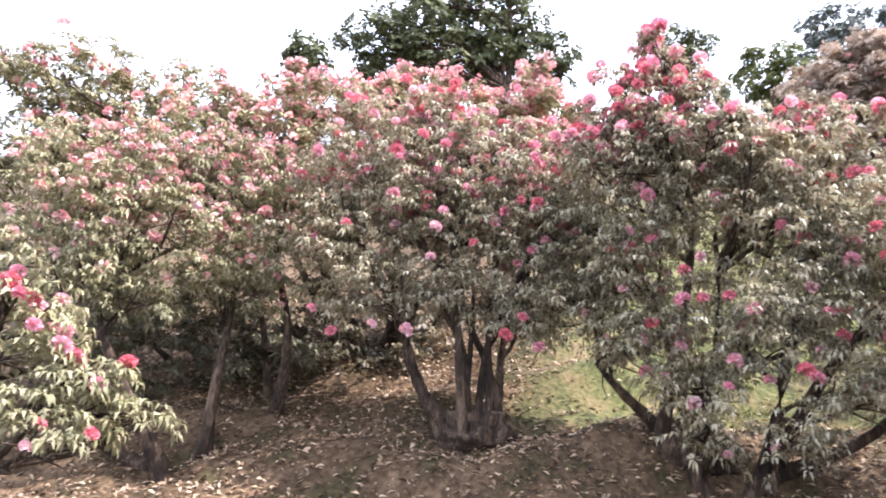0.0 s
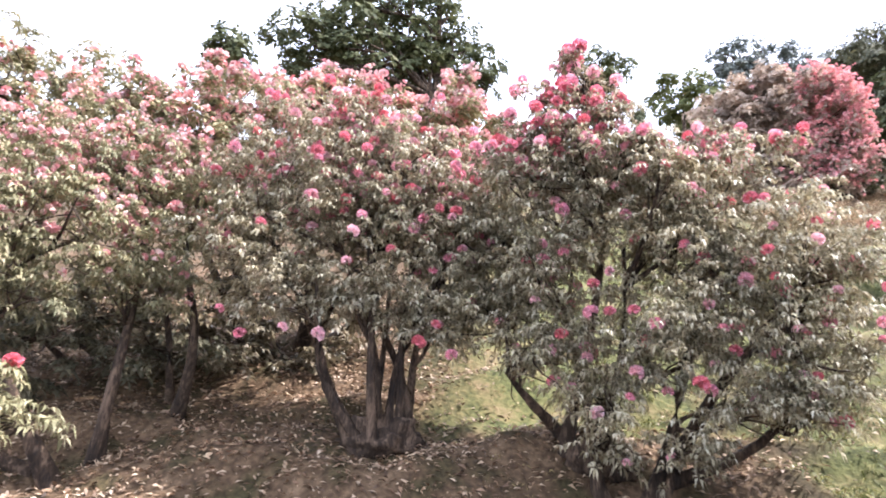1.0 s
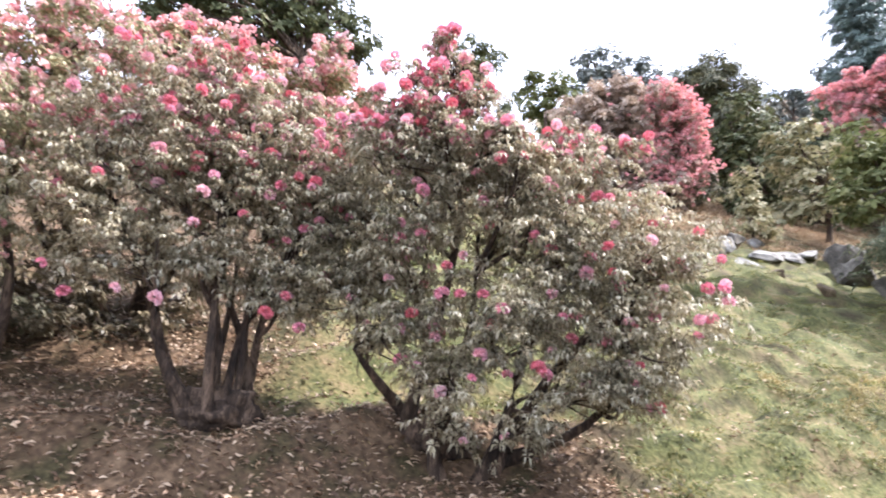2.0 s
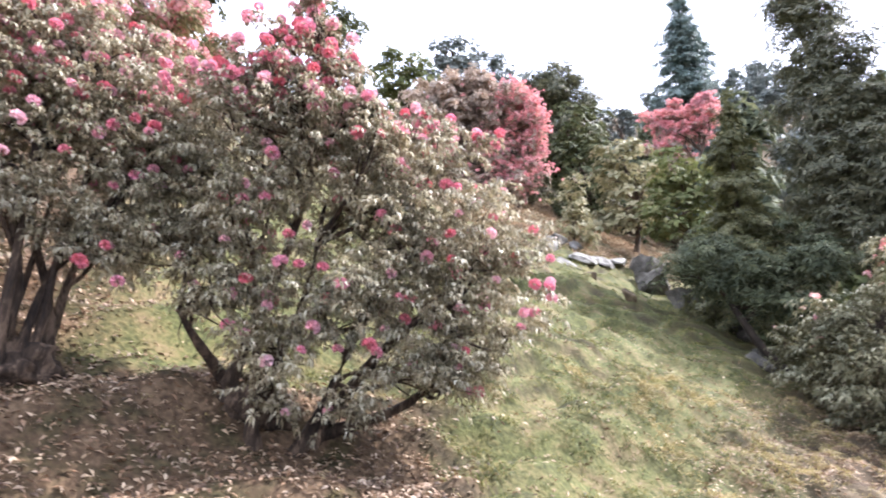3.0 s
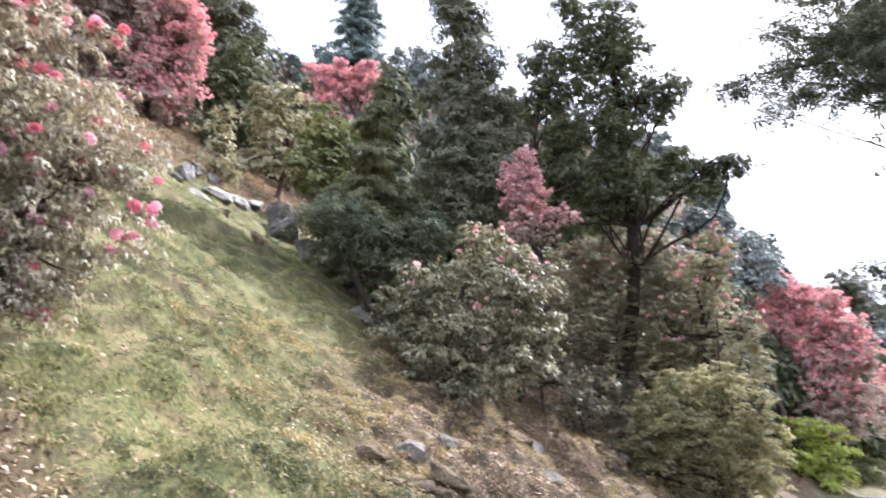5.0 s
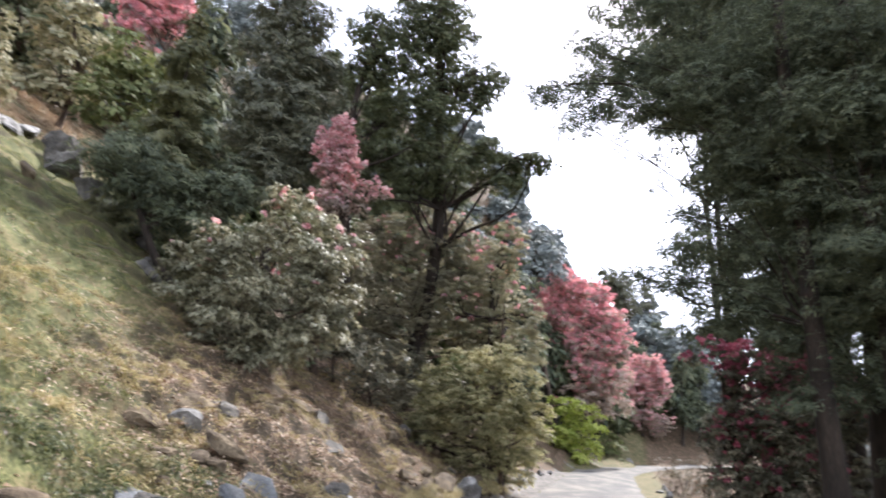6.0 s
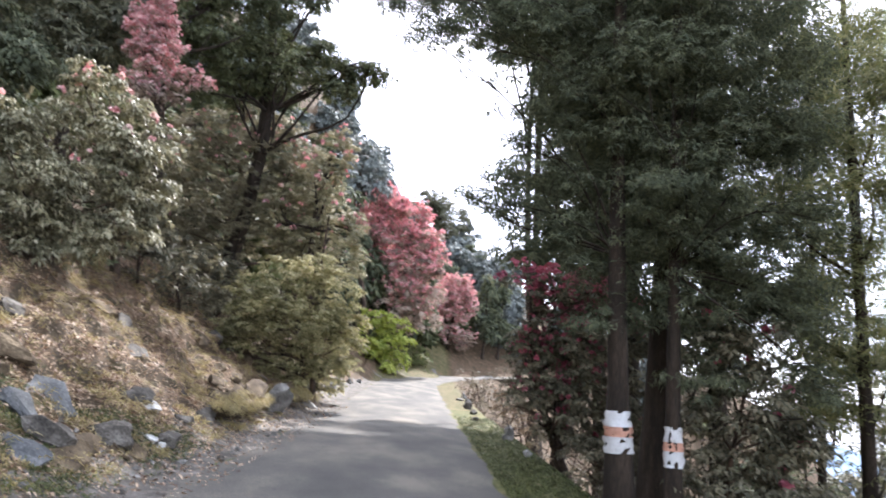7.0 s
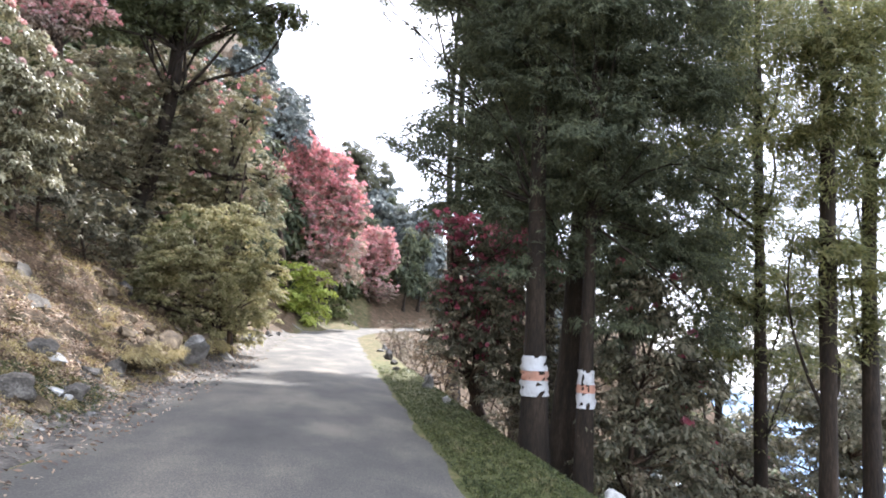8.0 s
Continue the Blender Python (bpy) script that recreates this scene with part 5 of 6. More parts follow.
# Added behind the front cedars; its crown shades the road and bank.
plant("cedar_tree", "tall narrow cedar added by the road farther on to shade it", "tree", (5.75, 24.88),
      [(4.04, 23.86, 7, 2.4, 0.72), (4.51, 24.05, 8.43, 2.3, 0.69), (3.66, 24.74, 9.86, 2.2, 0.66), (5.85, 25.76, 11.29, 2.1, 0.63), (5.44, 24.33, 12.71, 2, 0.6), (4.88, 24.49, 14.14, 1.9, 0.57), (4.09, 24.15, 15.57, 1.8, 0.54), (4.22, 25.87, 17, 1.7, 0.51), (5.43, 25.59, 18.43, 1.6, 0.48), (5.34, 24.45, 19.86, 1.5, 0.45), (4.48, 25.21, 21.29, 1.4, 0.42), (5.16, 25.55, 22.71, 1.3, 0.39), (5.35, 24.4, 24.14, 1.2, 0.36), (4.94, 25.23, 25.57, 1.1, 0.33), (4.81, 24.61, 27, 1, 0.3)],
      "cedar_shade", "cedar", 80, stems=[(5, 25.2, 4.8, 25, 27.5)], sparse=1.5, stem_r=0.17, bark='dark_bark', limbs=1, fill=0.3)
# Unseen cedars, added so that their high crowns shade road and bank.
for k, (x, y, low, height, dense) in enumerate(((6.2, 26.2, 10.5, 29.0, 0.75), (4.2, 31.0, 21.5, 36.0, 1.2), (5.4, 36.0, 22.0, 37.0, 1.1))):
    r = random.Random(90 + k)
    crown = []
    for q in range(16):                        # whorled boughs that shorten towards the tip, with gaps between them for sun dapples
        if low > 20 and q % 5 == 3:
            continue
        s = q / 15
        a, w = q * 2.4, (4.4 - 2.2 * s if low > 20 else 2.9 * (1 - 0.72 * s))
        crown.append((x + 0.45 * w * math.cos(a), y + 0.45 * w * math.sin(a), low + (height - low) * s, w, w * 0.3))
    plant("cedar_tree", "tall unseen cedar on the valley side, added to shade the road", "tree", (x + 1.0, y), crown, "cedar_shade", "cedar", 90 + k, stems=[(x + 1.0, y, x - 0.1, y + 0.1, height + 0.5)], sparse=dense, stem_r=0.22, bark="dark_bark", limbs=1, fill=0.3, bow=0.01)
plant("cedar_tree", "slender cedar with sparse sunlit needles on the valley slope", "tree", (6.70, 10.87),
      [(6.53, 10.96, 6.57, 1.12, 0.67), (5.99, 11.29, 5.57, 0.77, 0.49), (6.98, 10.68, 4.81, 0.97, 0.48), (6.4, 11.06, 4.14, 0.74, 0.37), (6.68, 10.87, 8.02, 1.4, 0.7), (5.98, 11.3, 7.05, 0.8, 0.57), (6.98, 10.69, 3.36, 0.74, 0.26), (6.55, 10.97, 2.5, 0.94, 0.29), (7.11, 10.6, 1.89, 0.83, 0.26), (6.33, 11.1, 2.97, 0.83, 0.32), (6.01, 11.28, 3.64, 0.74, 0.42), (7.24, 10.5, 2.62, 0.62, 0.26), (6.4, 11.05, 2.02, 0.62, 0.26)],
      "cedar", "cedar_sunlit", 61, stems=[(6.72, 10.86, 6.71, 10.86, 9.57)], stem_r=0.15, bark='dark_bark', sparse=1.8, bow=0.008, limb_r=0.2, limbs=1)
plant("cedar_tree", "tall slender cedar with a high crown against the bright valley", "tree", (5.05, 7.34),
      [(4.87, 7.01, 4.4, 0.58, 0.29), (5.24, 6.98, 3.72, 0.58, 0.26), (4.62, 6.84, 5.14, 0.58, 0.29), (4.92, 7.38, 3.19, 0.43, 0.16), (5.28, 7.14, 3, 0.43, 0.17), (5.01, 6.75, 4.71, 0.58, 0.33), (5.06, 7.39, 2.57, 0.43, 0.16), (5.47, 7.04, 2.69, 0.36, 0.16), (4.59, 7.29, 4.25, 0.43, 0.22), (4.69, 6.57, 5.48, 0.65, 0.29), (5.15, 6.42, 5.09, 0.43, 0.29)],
      "cedar", "cedar_sunlit", 62, stems=[(5.15, 7.4, 5.3, 7.3, 12.5)], stem_r=0.105, bark='dark_bark', sparse=1.5, bow=0.008, limb_r=0.2, limbs=1)
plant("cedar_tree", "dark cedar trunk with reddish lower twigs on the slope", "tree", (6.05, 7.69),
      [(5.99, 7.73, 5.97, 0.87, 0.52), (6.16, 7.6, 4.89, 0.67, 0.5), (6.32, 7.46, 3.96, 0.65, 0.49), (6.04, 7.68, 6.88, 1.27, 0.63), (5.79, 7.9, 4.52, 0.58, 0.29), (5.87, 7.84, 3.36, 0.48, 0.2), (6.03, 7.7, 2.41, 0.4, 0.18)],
      "cedar", "cedar_sunlit", 63, stems=[(6.06, 7.68, 6.12, 7.63, 7.55)], stem_r=0.14, bark='dark_bark', sparse=1.4, bow=0.008, limb_r=0.2, limbs=1)
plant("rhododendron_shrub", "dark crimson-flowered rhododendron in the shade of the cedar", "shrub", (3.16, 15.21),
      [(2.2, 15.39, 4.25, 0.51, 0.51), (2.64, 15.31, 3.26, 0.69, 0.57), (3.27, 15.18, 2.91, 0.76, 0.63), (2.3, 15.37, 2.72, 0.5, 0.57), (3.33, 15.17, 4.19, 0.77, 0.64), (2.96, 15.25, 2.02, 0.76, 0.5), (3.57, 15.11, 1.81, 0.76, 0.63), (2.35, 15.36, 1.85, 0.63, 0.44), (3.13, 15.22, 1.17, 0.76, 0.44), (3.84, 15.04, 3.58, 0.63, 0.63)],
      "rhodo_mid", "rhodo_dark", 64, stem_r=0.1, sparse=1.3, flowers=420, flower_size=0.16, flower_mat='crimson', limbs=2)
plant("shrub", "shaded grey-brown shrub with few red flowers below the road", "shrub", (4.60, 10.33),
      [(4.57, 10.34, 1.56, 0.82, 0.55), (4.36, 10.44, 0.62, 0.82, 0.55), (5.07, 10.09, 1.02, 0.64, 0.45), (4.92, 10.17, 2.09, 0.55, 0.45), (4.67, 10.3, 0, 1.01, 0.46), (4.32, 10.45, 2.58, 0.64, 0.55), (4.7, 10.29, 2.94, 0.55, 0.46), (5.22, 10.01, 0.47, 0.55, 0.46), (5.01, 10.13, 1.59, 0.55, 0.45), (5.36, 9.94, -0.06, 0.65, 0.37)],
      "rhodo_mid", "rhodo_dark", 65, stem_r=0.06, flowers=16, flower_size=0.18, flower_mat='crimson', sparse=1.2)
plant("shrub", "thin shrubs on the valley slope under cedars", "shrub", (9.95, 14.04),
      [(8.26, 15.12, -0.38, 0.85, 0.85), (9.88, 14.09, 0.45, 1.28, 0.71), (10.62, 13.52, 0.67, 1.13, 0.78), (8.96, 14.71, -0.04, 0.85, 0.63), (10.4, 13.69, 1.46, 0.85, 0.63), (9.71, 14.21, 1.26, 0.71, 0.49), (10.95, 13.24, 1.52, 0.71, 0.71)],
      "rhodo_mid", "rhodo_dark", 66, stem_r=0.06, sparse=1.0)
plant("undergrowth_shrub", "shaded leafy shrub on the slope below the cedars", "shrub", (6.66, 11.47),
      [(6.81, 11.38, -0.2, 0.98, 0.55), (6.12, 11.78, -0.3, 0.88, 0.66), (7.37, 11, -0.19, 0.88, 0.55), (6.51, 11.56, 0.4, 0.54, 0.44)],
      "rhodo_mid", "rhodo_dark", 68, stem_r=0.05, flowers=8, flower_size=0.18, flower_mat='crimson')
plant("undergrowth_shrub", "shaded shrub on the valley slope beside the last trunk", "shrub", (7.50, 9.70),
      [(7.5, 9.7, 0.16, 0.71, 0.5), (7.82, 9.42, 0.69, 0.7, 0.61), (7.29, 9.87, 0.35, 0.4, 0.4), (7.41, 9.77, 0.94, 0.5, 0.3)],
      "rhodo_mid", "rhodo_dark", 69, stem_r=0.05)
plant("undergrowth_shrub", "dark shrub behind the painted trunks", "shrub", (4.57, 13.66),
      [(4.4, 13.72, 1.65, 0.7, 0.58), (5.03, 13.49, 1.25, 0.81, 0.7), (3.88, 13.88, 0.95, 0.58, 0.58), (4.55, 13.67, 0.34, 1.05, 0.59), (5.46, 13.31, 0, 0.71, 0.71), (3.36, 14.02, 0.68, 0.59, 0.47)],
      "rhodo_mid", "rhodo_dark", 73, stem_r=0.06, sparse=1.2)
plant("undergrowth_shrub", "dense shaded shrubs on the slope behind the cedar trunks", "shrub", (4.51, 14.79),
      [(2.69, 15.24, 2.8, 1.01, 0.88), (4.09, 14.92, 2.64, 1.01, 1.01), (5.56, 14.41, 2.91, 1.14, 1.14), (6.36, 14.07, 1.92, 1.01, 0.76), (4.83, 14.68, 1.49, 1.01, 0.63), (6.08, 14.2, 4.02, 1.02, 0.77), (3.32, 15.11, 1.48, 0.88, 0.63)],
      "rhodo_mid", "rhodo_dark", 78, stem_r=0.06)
plant("tree", "grey-green trees on the valley slope below the road", "tree", (15.42, 21.05),
      [(14.95, 21.4, 2.59, 1.08, 0.65), (15.99, 20.61, 2.29, 1.3, 0.87), (16.72, 20, 2.71, 0.87, 1.08), (15.21, 21.21, 1.12, 1.29, 0.87), (14.78, 21.51, -0.21, 1.95, 0.87), (13.34, 22.45, -0.96, 1.3, 0.76), (16.45, 20.23, 0.91, 1.3, 0.87), (16.89, 19.86, -0.07, 1.3, 0.87)],
      "broad_mid", "cedar_pale", 79, stem_r=0.1, bark='dark_bark')
plant("dry_shrub", "dry tan roadside shrub over stones", "shrub", (2.81, 19.99),
      [(2.74, 20, 1.77, 0.49, 0.4), (3.17, 19.93, 1.32, 0.4, 0.33), (2.44, 20.04, 1.4, 0.33, 0.26), (2.24, 20.07, 1.93, 0.26, 0.23), (2.95, 19.97, 1.03, 0.36, 0.23)],
      "dry", "straw", 67, stem_r=0.03, sparse=1.6)


# ---- rocks ----
def rock(name, label, x, y, sx, sy, sz, mat, seed, sink=0.3, turn=0.0, tilt=0.0, category="rock", group=""):
    """A weathered stone with broken faces, sunk a little into the ground."""
    rng = random.Random(seed)
    bm = bmesh.new()
    bmesh.ops.create_icosphere(bm, subdivisions=3, radius=1.0)
    planes = [(Vector((rng.gauss(0, 1), rng.gauss(0, 1), rng.gauss(0, 0.8))).normalized(), rng.uniform(0.42, 0.78)) for _ in range(13)]
    off = Vector((rng.uniform(0, 50), rng.uniform(0, 50), 0))
    for v in bm.verts:
        c = v.co.copy()
        for n, d in planes:
            k = c.dot(n) - d
            if k > 0:
                c -= n * k
        c *= 1 + 0.3 * noise.noise(c * 1.7 + off) + 0.08 * noise.noise(c * 6.0 + off)
        v.co = Vector((c.x * sx, c.y * sy, c.z * sz))
    ob = part(name, bm, M[mat])
    ob.location = (x, y, gz(x, y) + sz * (1 - 2 * sink))
    lean = math.atan(gz(x - 0.4, y) / 0.8 - gz(x + 0.4, y) / 0.8)
    ob.rotation_euler = (Euler((0, lean * 0.85, 0)).to_matrix() @ Euler((radians(tilt), radians(tilt * 0.6), radians(turn))).to_matrix()).to_euler()
    return tagged(ob, label, category, group)


rock("boulder", "large pale boulder at the foot of the bank", -3.95, 19.6, 0.5, 0.46, 0.56, "rock", 1, 0.22, 70, 12)
rock("boulder", "dark earthy ledge beside the pale boulder", -4.3, 18.2, 0.42, 0.95, 0.46, "earth", 2, 0.26, 4)
rock("boulder", "brown earthy boulder in the cut bank", -4.3, 16.0, 0.3, 0.75, 0.28, "earth", 3, 0.32, -6)
rock("stone_slab", "flat white stone on the gravel", -4.1, 11.4, 0.34, 0.2, 0.09, "pale_rock", 4, 0.25, -20)
rock("stone_slab", "flat white stone among dark rocks", -4.6, 12.5, 0.3, 0.22, 0.1, "pale_rock", 5, 0.2, 30)
rock("boulder", "dark weathered rock at the bank's foot", -4.75, 12.3, 0.4, 0.3, 0.24, "dark_rock", 6, 0.35, 60)
rock("boulder", "grey rock at the bank's foot", -4.25, 10.3, 0.5, 0.4, 0.26, "dark_rock", 7, 0.35, 10)
rock("boulder", "grey rock ledge in the bank", -4.5, 9.1, 0.45, 0.4, 0.28, "dark_rock", 8, 0.4, 80)
rock("stone_slab", "pale upright slab in the grassy bank", -6.3, 9.75, 0.34, 0.22, 0.3, "rock", 9, 0.25, 35, 24)
rock("rock_ledge", "brown rock ledge at the foot of the slope", -5.4, 6.0, 0.5, 0.35, 0.2, "earth", 10, 0.46, 80)
rock("rock_ledge", "worn rock ledge beside the grass", -5.1, 7.6, 0.55, 0.4, 0.2, "dark_rock", 11, 0.45, 70)
for k, (x, y, sx, sy, sz, mat) in enumerate(((-18.5, 13.5, 0.6, 0.95, 0.2, "rock"), (-18.9, 14.8, 0.55, 0.95, 0.2, "rock"), (-19.4, 16.1, 0.5, 0.9, 0.2, "rock"), (-19.7, 17.2, 0.45, 0.7, 0.24, "rock"))):
    rock("rock_slab", "long pale weathered slab along the meadow's top", x, y, sx, sy, sz, mat, 600 + k, 0.3, (-12, 8, -5, 20)[k], group="slabs at the meadow top")
for k, (x, y, w, mat) in enumerate(((-20.3, 14.3, 0.5, "rock"), (-20.8, 15.0, 0.42, "dark_rock"), (-20.0, 13.6, 0.36, "dark_rock"), (-21.0, 16.0, 0.4, "rock"), (-19.4, 13.2, 0.4, "dark_rock"), (-19.9, 15.2, 0.3, "dark_rock"))):
    rock("rock_outcrop", "grey broken rock behind the pale slabs", x, y, w, w * 1.2, w * 0.7, mat, 620 + k, 0.3, k * 50, 10, group="rocks behind the slabs")
rock("rock_outcrop", "dark rock outcrop at the meadow's edge", -19.2, 18.3, 0.8, 0.8, 0.9, "dark_rock", 16, 0.25, 50)
rock("rock_outcrop", "dark jagged rock at the meadow's edge", -17.6, 17.0, 0.8, 0.8, 0.75, "dark_rock", 17, 0.3, -10)
rock("rock_outcrop", "low dark rock under juniper shrubs", -15.8, 16.6, 0.7, 0.7, 0.6, "dark_rock", 18, 0.3, 70)
rock("boulder", "grey rock in the shade of the junipers", -13.2, 16.4, 0.6, 0.6, 0.36, "dark_rock", 19, 0.42, 5)
rock("boulder", "shaded rock below the rhododendron", -11.4, 14.6, 0.5, 0.55, 0.26, "dark_rock", 20, 0.45, 45)
rng = random.Random(78)
for k in range(7):
    yy = 5.4 + k * 0.75
    rock("rock_block", "angular blue-grey rock block at the foot of the bank", -4.0 - rng.uniform(0.0, 1.1) - 0.11 * max(0.0, 8.5 - yy), yy, rng.uniform(0.4, 0.66), rng.uniform(0.36, 0.6), rng.uniform(0.17, 0.25), "grey_rock",
         640 + k, 0.66, rng.uniform(0, 180), rng.uniform(-14, 14), group="grey rock face of the bank")
rng = random.Random(77)
for k in range(26):
    yy = 8.6 + (k % 13) * 1.15 + rng.uniform(-0.4, 0.4)
    out = rng.uniform(0.0, 0.5) if k < 13 else rng.uniform(0.9, 3.2)
    rock("bank_ledge", "crumbling brown earth ledge in the cut bank", -4.0 - out, yy, rng.uniform(0.22, 0.36), rng.uniform(0.45, 0.95), rng.uniform(0.12, 0.24), rng.choice(["earth", "earth", "dark_rock"]), 500 + k, 0.44,
         rng.uniform(-14, 14), rng.uniform(-6, 6), group="ledges of the bank")
for k in range(16):
    yy = 24 + k * 1.35
    rock("bank_stone", "pale broken stone along the bank's foot", -3.75 - rng.uniform(0, 1.1) + 0.0132 * max(yy - 48, 0) ** 2, yy, rng.uniform(0.2, 0.5), rng.uniform(0.15, 0.3), rng.uniform(0.1, 0.25),
         rng.choice(["rock", "rock", "dark_rock"]), 100 + k, 0.3, rng.uniform(0, 180), rng.uniform(-15, 15), group="stones along the bank")
for k in range(8):
    yy = 19 + k * 2.9
    rock("edge_stone", "rough grey stone along the road's valley edge", 2.3 + rng.uniform(-0.35, 0.5) + 0.0132 * max(yy - 48, 0) ** 2, yy, rng.uniform(0.15, 0.35), rng.uniform(0.14, 0.28), rng.uniform(0.1, 0.26),
         rng.choice(["rock", "dark_rock"]), 140 + k, 0.25, rng.uniform(0, 180), rng.uniform(-10, 10), group="stones along the road edge")
rock("marker_stone", "small whitewashed stone on the grass verge", 2.35, 15.6, 0.15, 0.12, 0.12, "pale_rock", 170, 0.2, 30)
rock("marker_stone", "whitewashed stone at the verge's edge", 2.62, 7.05, 0.15, 0.14, 0.14, "pale_rock", 171, 0.2, 0)
for k in range(40):
    yy = rng.uniform(6, 30)
    w = rng.uniform(0.07, 0.24)
    rock("bank_rock", "rough brown rock breaking through the bank", -3.9 - rng.random() * (1.2 + 0.1 * yy), yy, w * rng.uniform(1, 1.7), w, w * rng.uniform(0.4, 0.8), rng.choice(["earth", "earth", "dark_rock"]), 300 + k, 0.4, rng.uniform(0, 180),
         rng.uniform(-12, 12), group="rocks in the bank")
for k in range(12):
    x, yy = -15.5 + rng.uniform(-4.5, 4.5), 16.5 + rng.uniform(-3.5, 3.5)
    w = rng.uniform(0.18, 0.42)
    rock("meadow_rock", "dark broken rock at the shaded edge of the meadow", x, yy, w * rng.uniform(1, 1.3), w, w * rng.uniform(0.7, 1.1), rng.choice(["dark_rock", "dark_rock", "earth"]), 360 + k, 0.4, rng.uniform(0, 180), rng.uniform(-12, 12),
         group="rocks at the meadow edge")
for k in range(60):
    yy = rng.uniform(5, 24)
    rock("loose_stone", "small loose stone on the roadside gravel", -3.1 - rng.random() ** 1.5 * 2.2, yy, rng.uniform(0.04, 0.13), rng.uniform(0.04, 0.1), rng.uniform(0.03, 0.07),
         rng.choice(["rock", "dark_rock", "rock"]), 200 + k, 0.3, rng.uniform(0, 180), group="loose stones on the verge")


def turf_lip(y0, y1, x, z, seed):
    """A lip of turf and roots hanging over the undercut foot of the bank."""
    r = np.random.default_rng(seed)
    ys = np.arange(y0, y1, 0.12)
    fade = np.sqrt(np.clip(np.minimum(ys - y0, y1 - ys) / 0.6, 0.02, 1))
    out = (0.27 + 0.08 * np.sin(ys * 2.3) + r.normal(0, 0.05, len(ys))) * fade
    top = z + 0.06 * np.sin(ys * 1.4 + 1) + r.normal(0, 0.025, len(ys)) + 0.03 * (ys - y0)
    prof = ((-0.75, 0.34), (-0.3, 0.12), (0.0, 0.02), (0.75, -0.02), (1.0, -0.07), (0.93, -0.16), (0.4, -0.17), (0.0, -0.19), (-0.5, -0.26))
    v = np.stack([np.stack([x + out * px + r.normal(0, 0.035, len(ys)), ys + r.normal(0, 0.03, len(ys)), top + pz * fade + r.normal(0, 0.02, len(ys))], 1) for px, pz in prof], 1).reshape(-1, 3)
    n = len(prof)
    k = (np.arange(len(ys) - 1)[:, None] * n + np.arange(n - 1)[None]).ravel()
    lip = tagged(mesh_object("turf_lip", v, np.stack([k, k + 1, k + n + 1, k + n], 1), M["earth"], smooth_faces=True), "brown overhanging lip of earth and turf above an undercut", "bank", kind="structure")
    seat = v.reshape(-1, n, 3)[:, 1:5].reshape(-1, 3)
    seat = seat[r.integers(0, len(seat), 700)] + r.normal(0, 0.04, (700, 3))
    tv, tf = whorls(r, seat, np.tile([[0.35, 0.0, 0.94]], (700, 1)), 0.2, 0.07, 6, 0.5, 1.0)
    tagged(mesh_object("turf", tv, tf, M["dry_grass"], lip), kind="stuff")
    return lip


turf_lip(14.6, 19.0, -4.2, gz(-4.3, 17.0) + 0.13, 5)
turf_lip(21.5, 25.5, -4.0, gz(-4.2, 23.0) + 0.12, 6)


# ---- ground cover ----
def scatter(name, label, count, seed, keep, box, mat, length, width, leaves, lift, droop, lay=0.0, clump=0):
    r = np.random.default_rng(seed)
    x = r.uniform(box[0], box[1], count)
    y = r.uniform(box[2], box[3], count)
    if clump:                                     # tufts of so many blades' whorls round common centres
        own = np.arange(count) // clump * clump
        x, y = x[own] + r.normal(0, 0.11, count), y[own] + r.normal(0, 0.17, count)
    ok = r.random(count) < keep(x, y)
    x, y = x[ok], y[ok]
    pos = np.stack([x, y, ground(x, y) + lay], 1)
    ax = np.stack([r.normal(0.25, 0.3, len(x)), r.normal(0, 0.3, len(x)), np.ones(len(x))], 1)
    ax /= np.linalg.norm(ax, axis=1, keepdims=True)
    v, f = whorls(r, pos, ax, length, width, leaves, lift, droop)
    return tagged(mesh_object(name, v, f, M[mat]), label, name.replace("_", " "), kind="stuff")


def near(x, y, far):
    return np.clip(1.25 - np.hypot(x, y) / far, 0.06, 1)


def patch(x, y):
    return 0.5 + 0.5 * np.sin(1.1 * x + 2 * np.sin(0.7 * y)) * np.sin(1.7 * y + np.sin(1.3 * x))


scatter("grass", "short yellow-green grass in tufts over the meadow", 17000, 31, lambda x, y: (1 - litter_share(x, y)) * near(x, y, 22) * (0.25 + patch(x, y)) * (x < -3.6), (-24, -3.4, 0.5, 24), "grass", 0.11, 0.10, 5, 0.8, 0.45, clump=10)
scatter("dry_grass", "dry straw-coloured grass among the green", 12000, 32, lambda x, y: near(x, y, 20) * (1 - 0.6 * patch(x, y)) * (x < -3.5) * (1 - 0.6 * litter_share(x, y)), (-22, -3.4, 0, 26), "dry_grass", 0.10, 0.09, 4, 0.8, 0.5, clump=12)
scatter("tall_dry_grass", "tall dry tan grass on the slope above the meadow", 26000, 39, lambda x, y: (0.3 + 0.7 * patch(0.6 * x, 0.6 * y)) * (x < -19.6), (-34, -19.4, 11, 34), "straw", 0.34, 0.06, 6, 0.95, 0.5, clump=6)
scatter("leaf_litter", "brown and pale fallen rhododendron leaves on the slope", 230000, 33, lambda x, y: np.clip(litter_share(x, y) + 0.06, 0, 1) * near(x, y, 20) * (x < -3.3), (-14, -3.2, -8, 30), "litter", 0.09, 0.38, 1, 0.3, 0.3, 0.014)
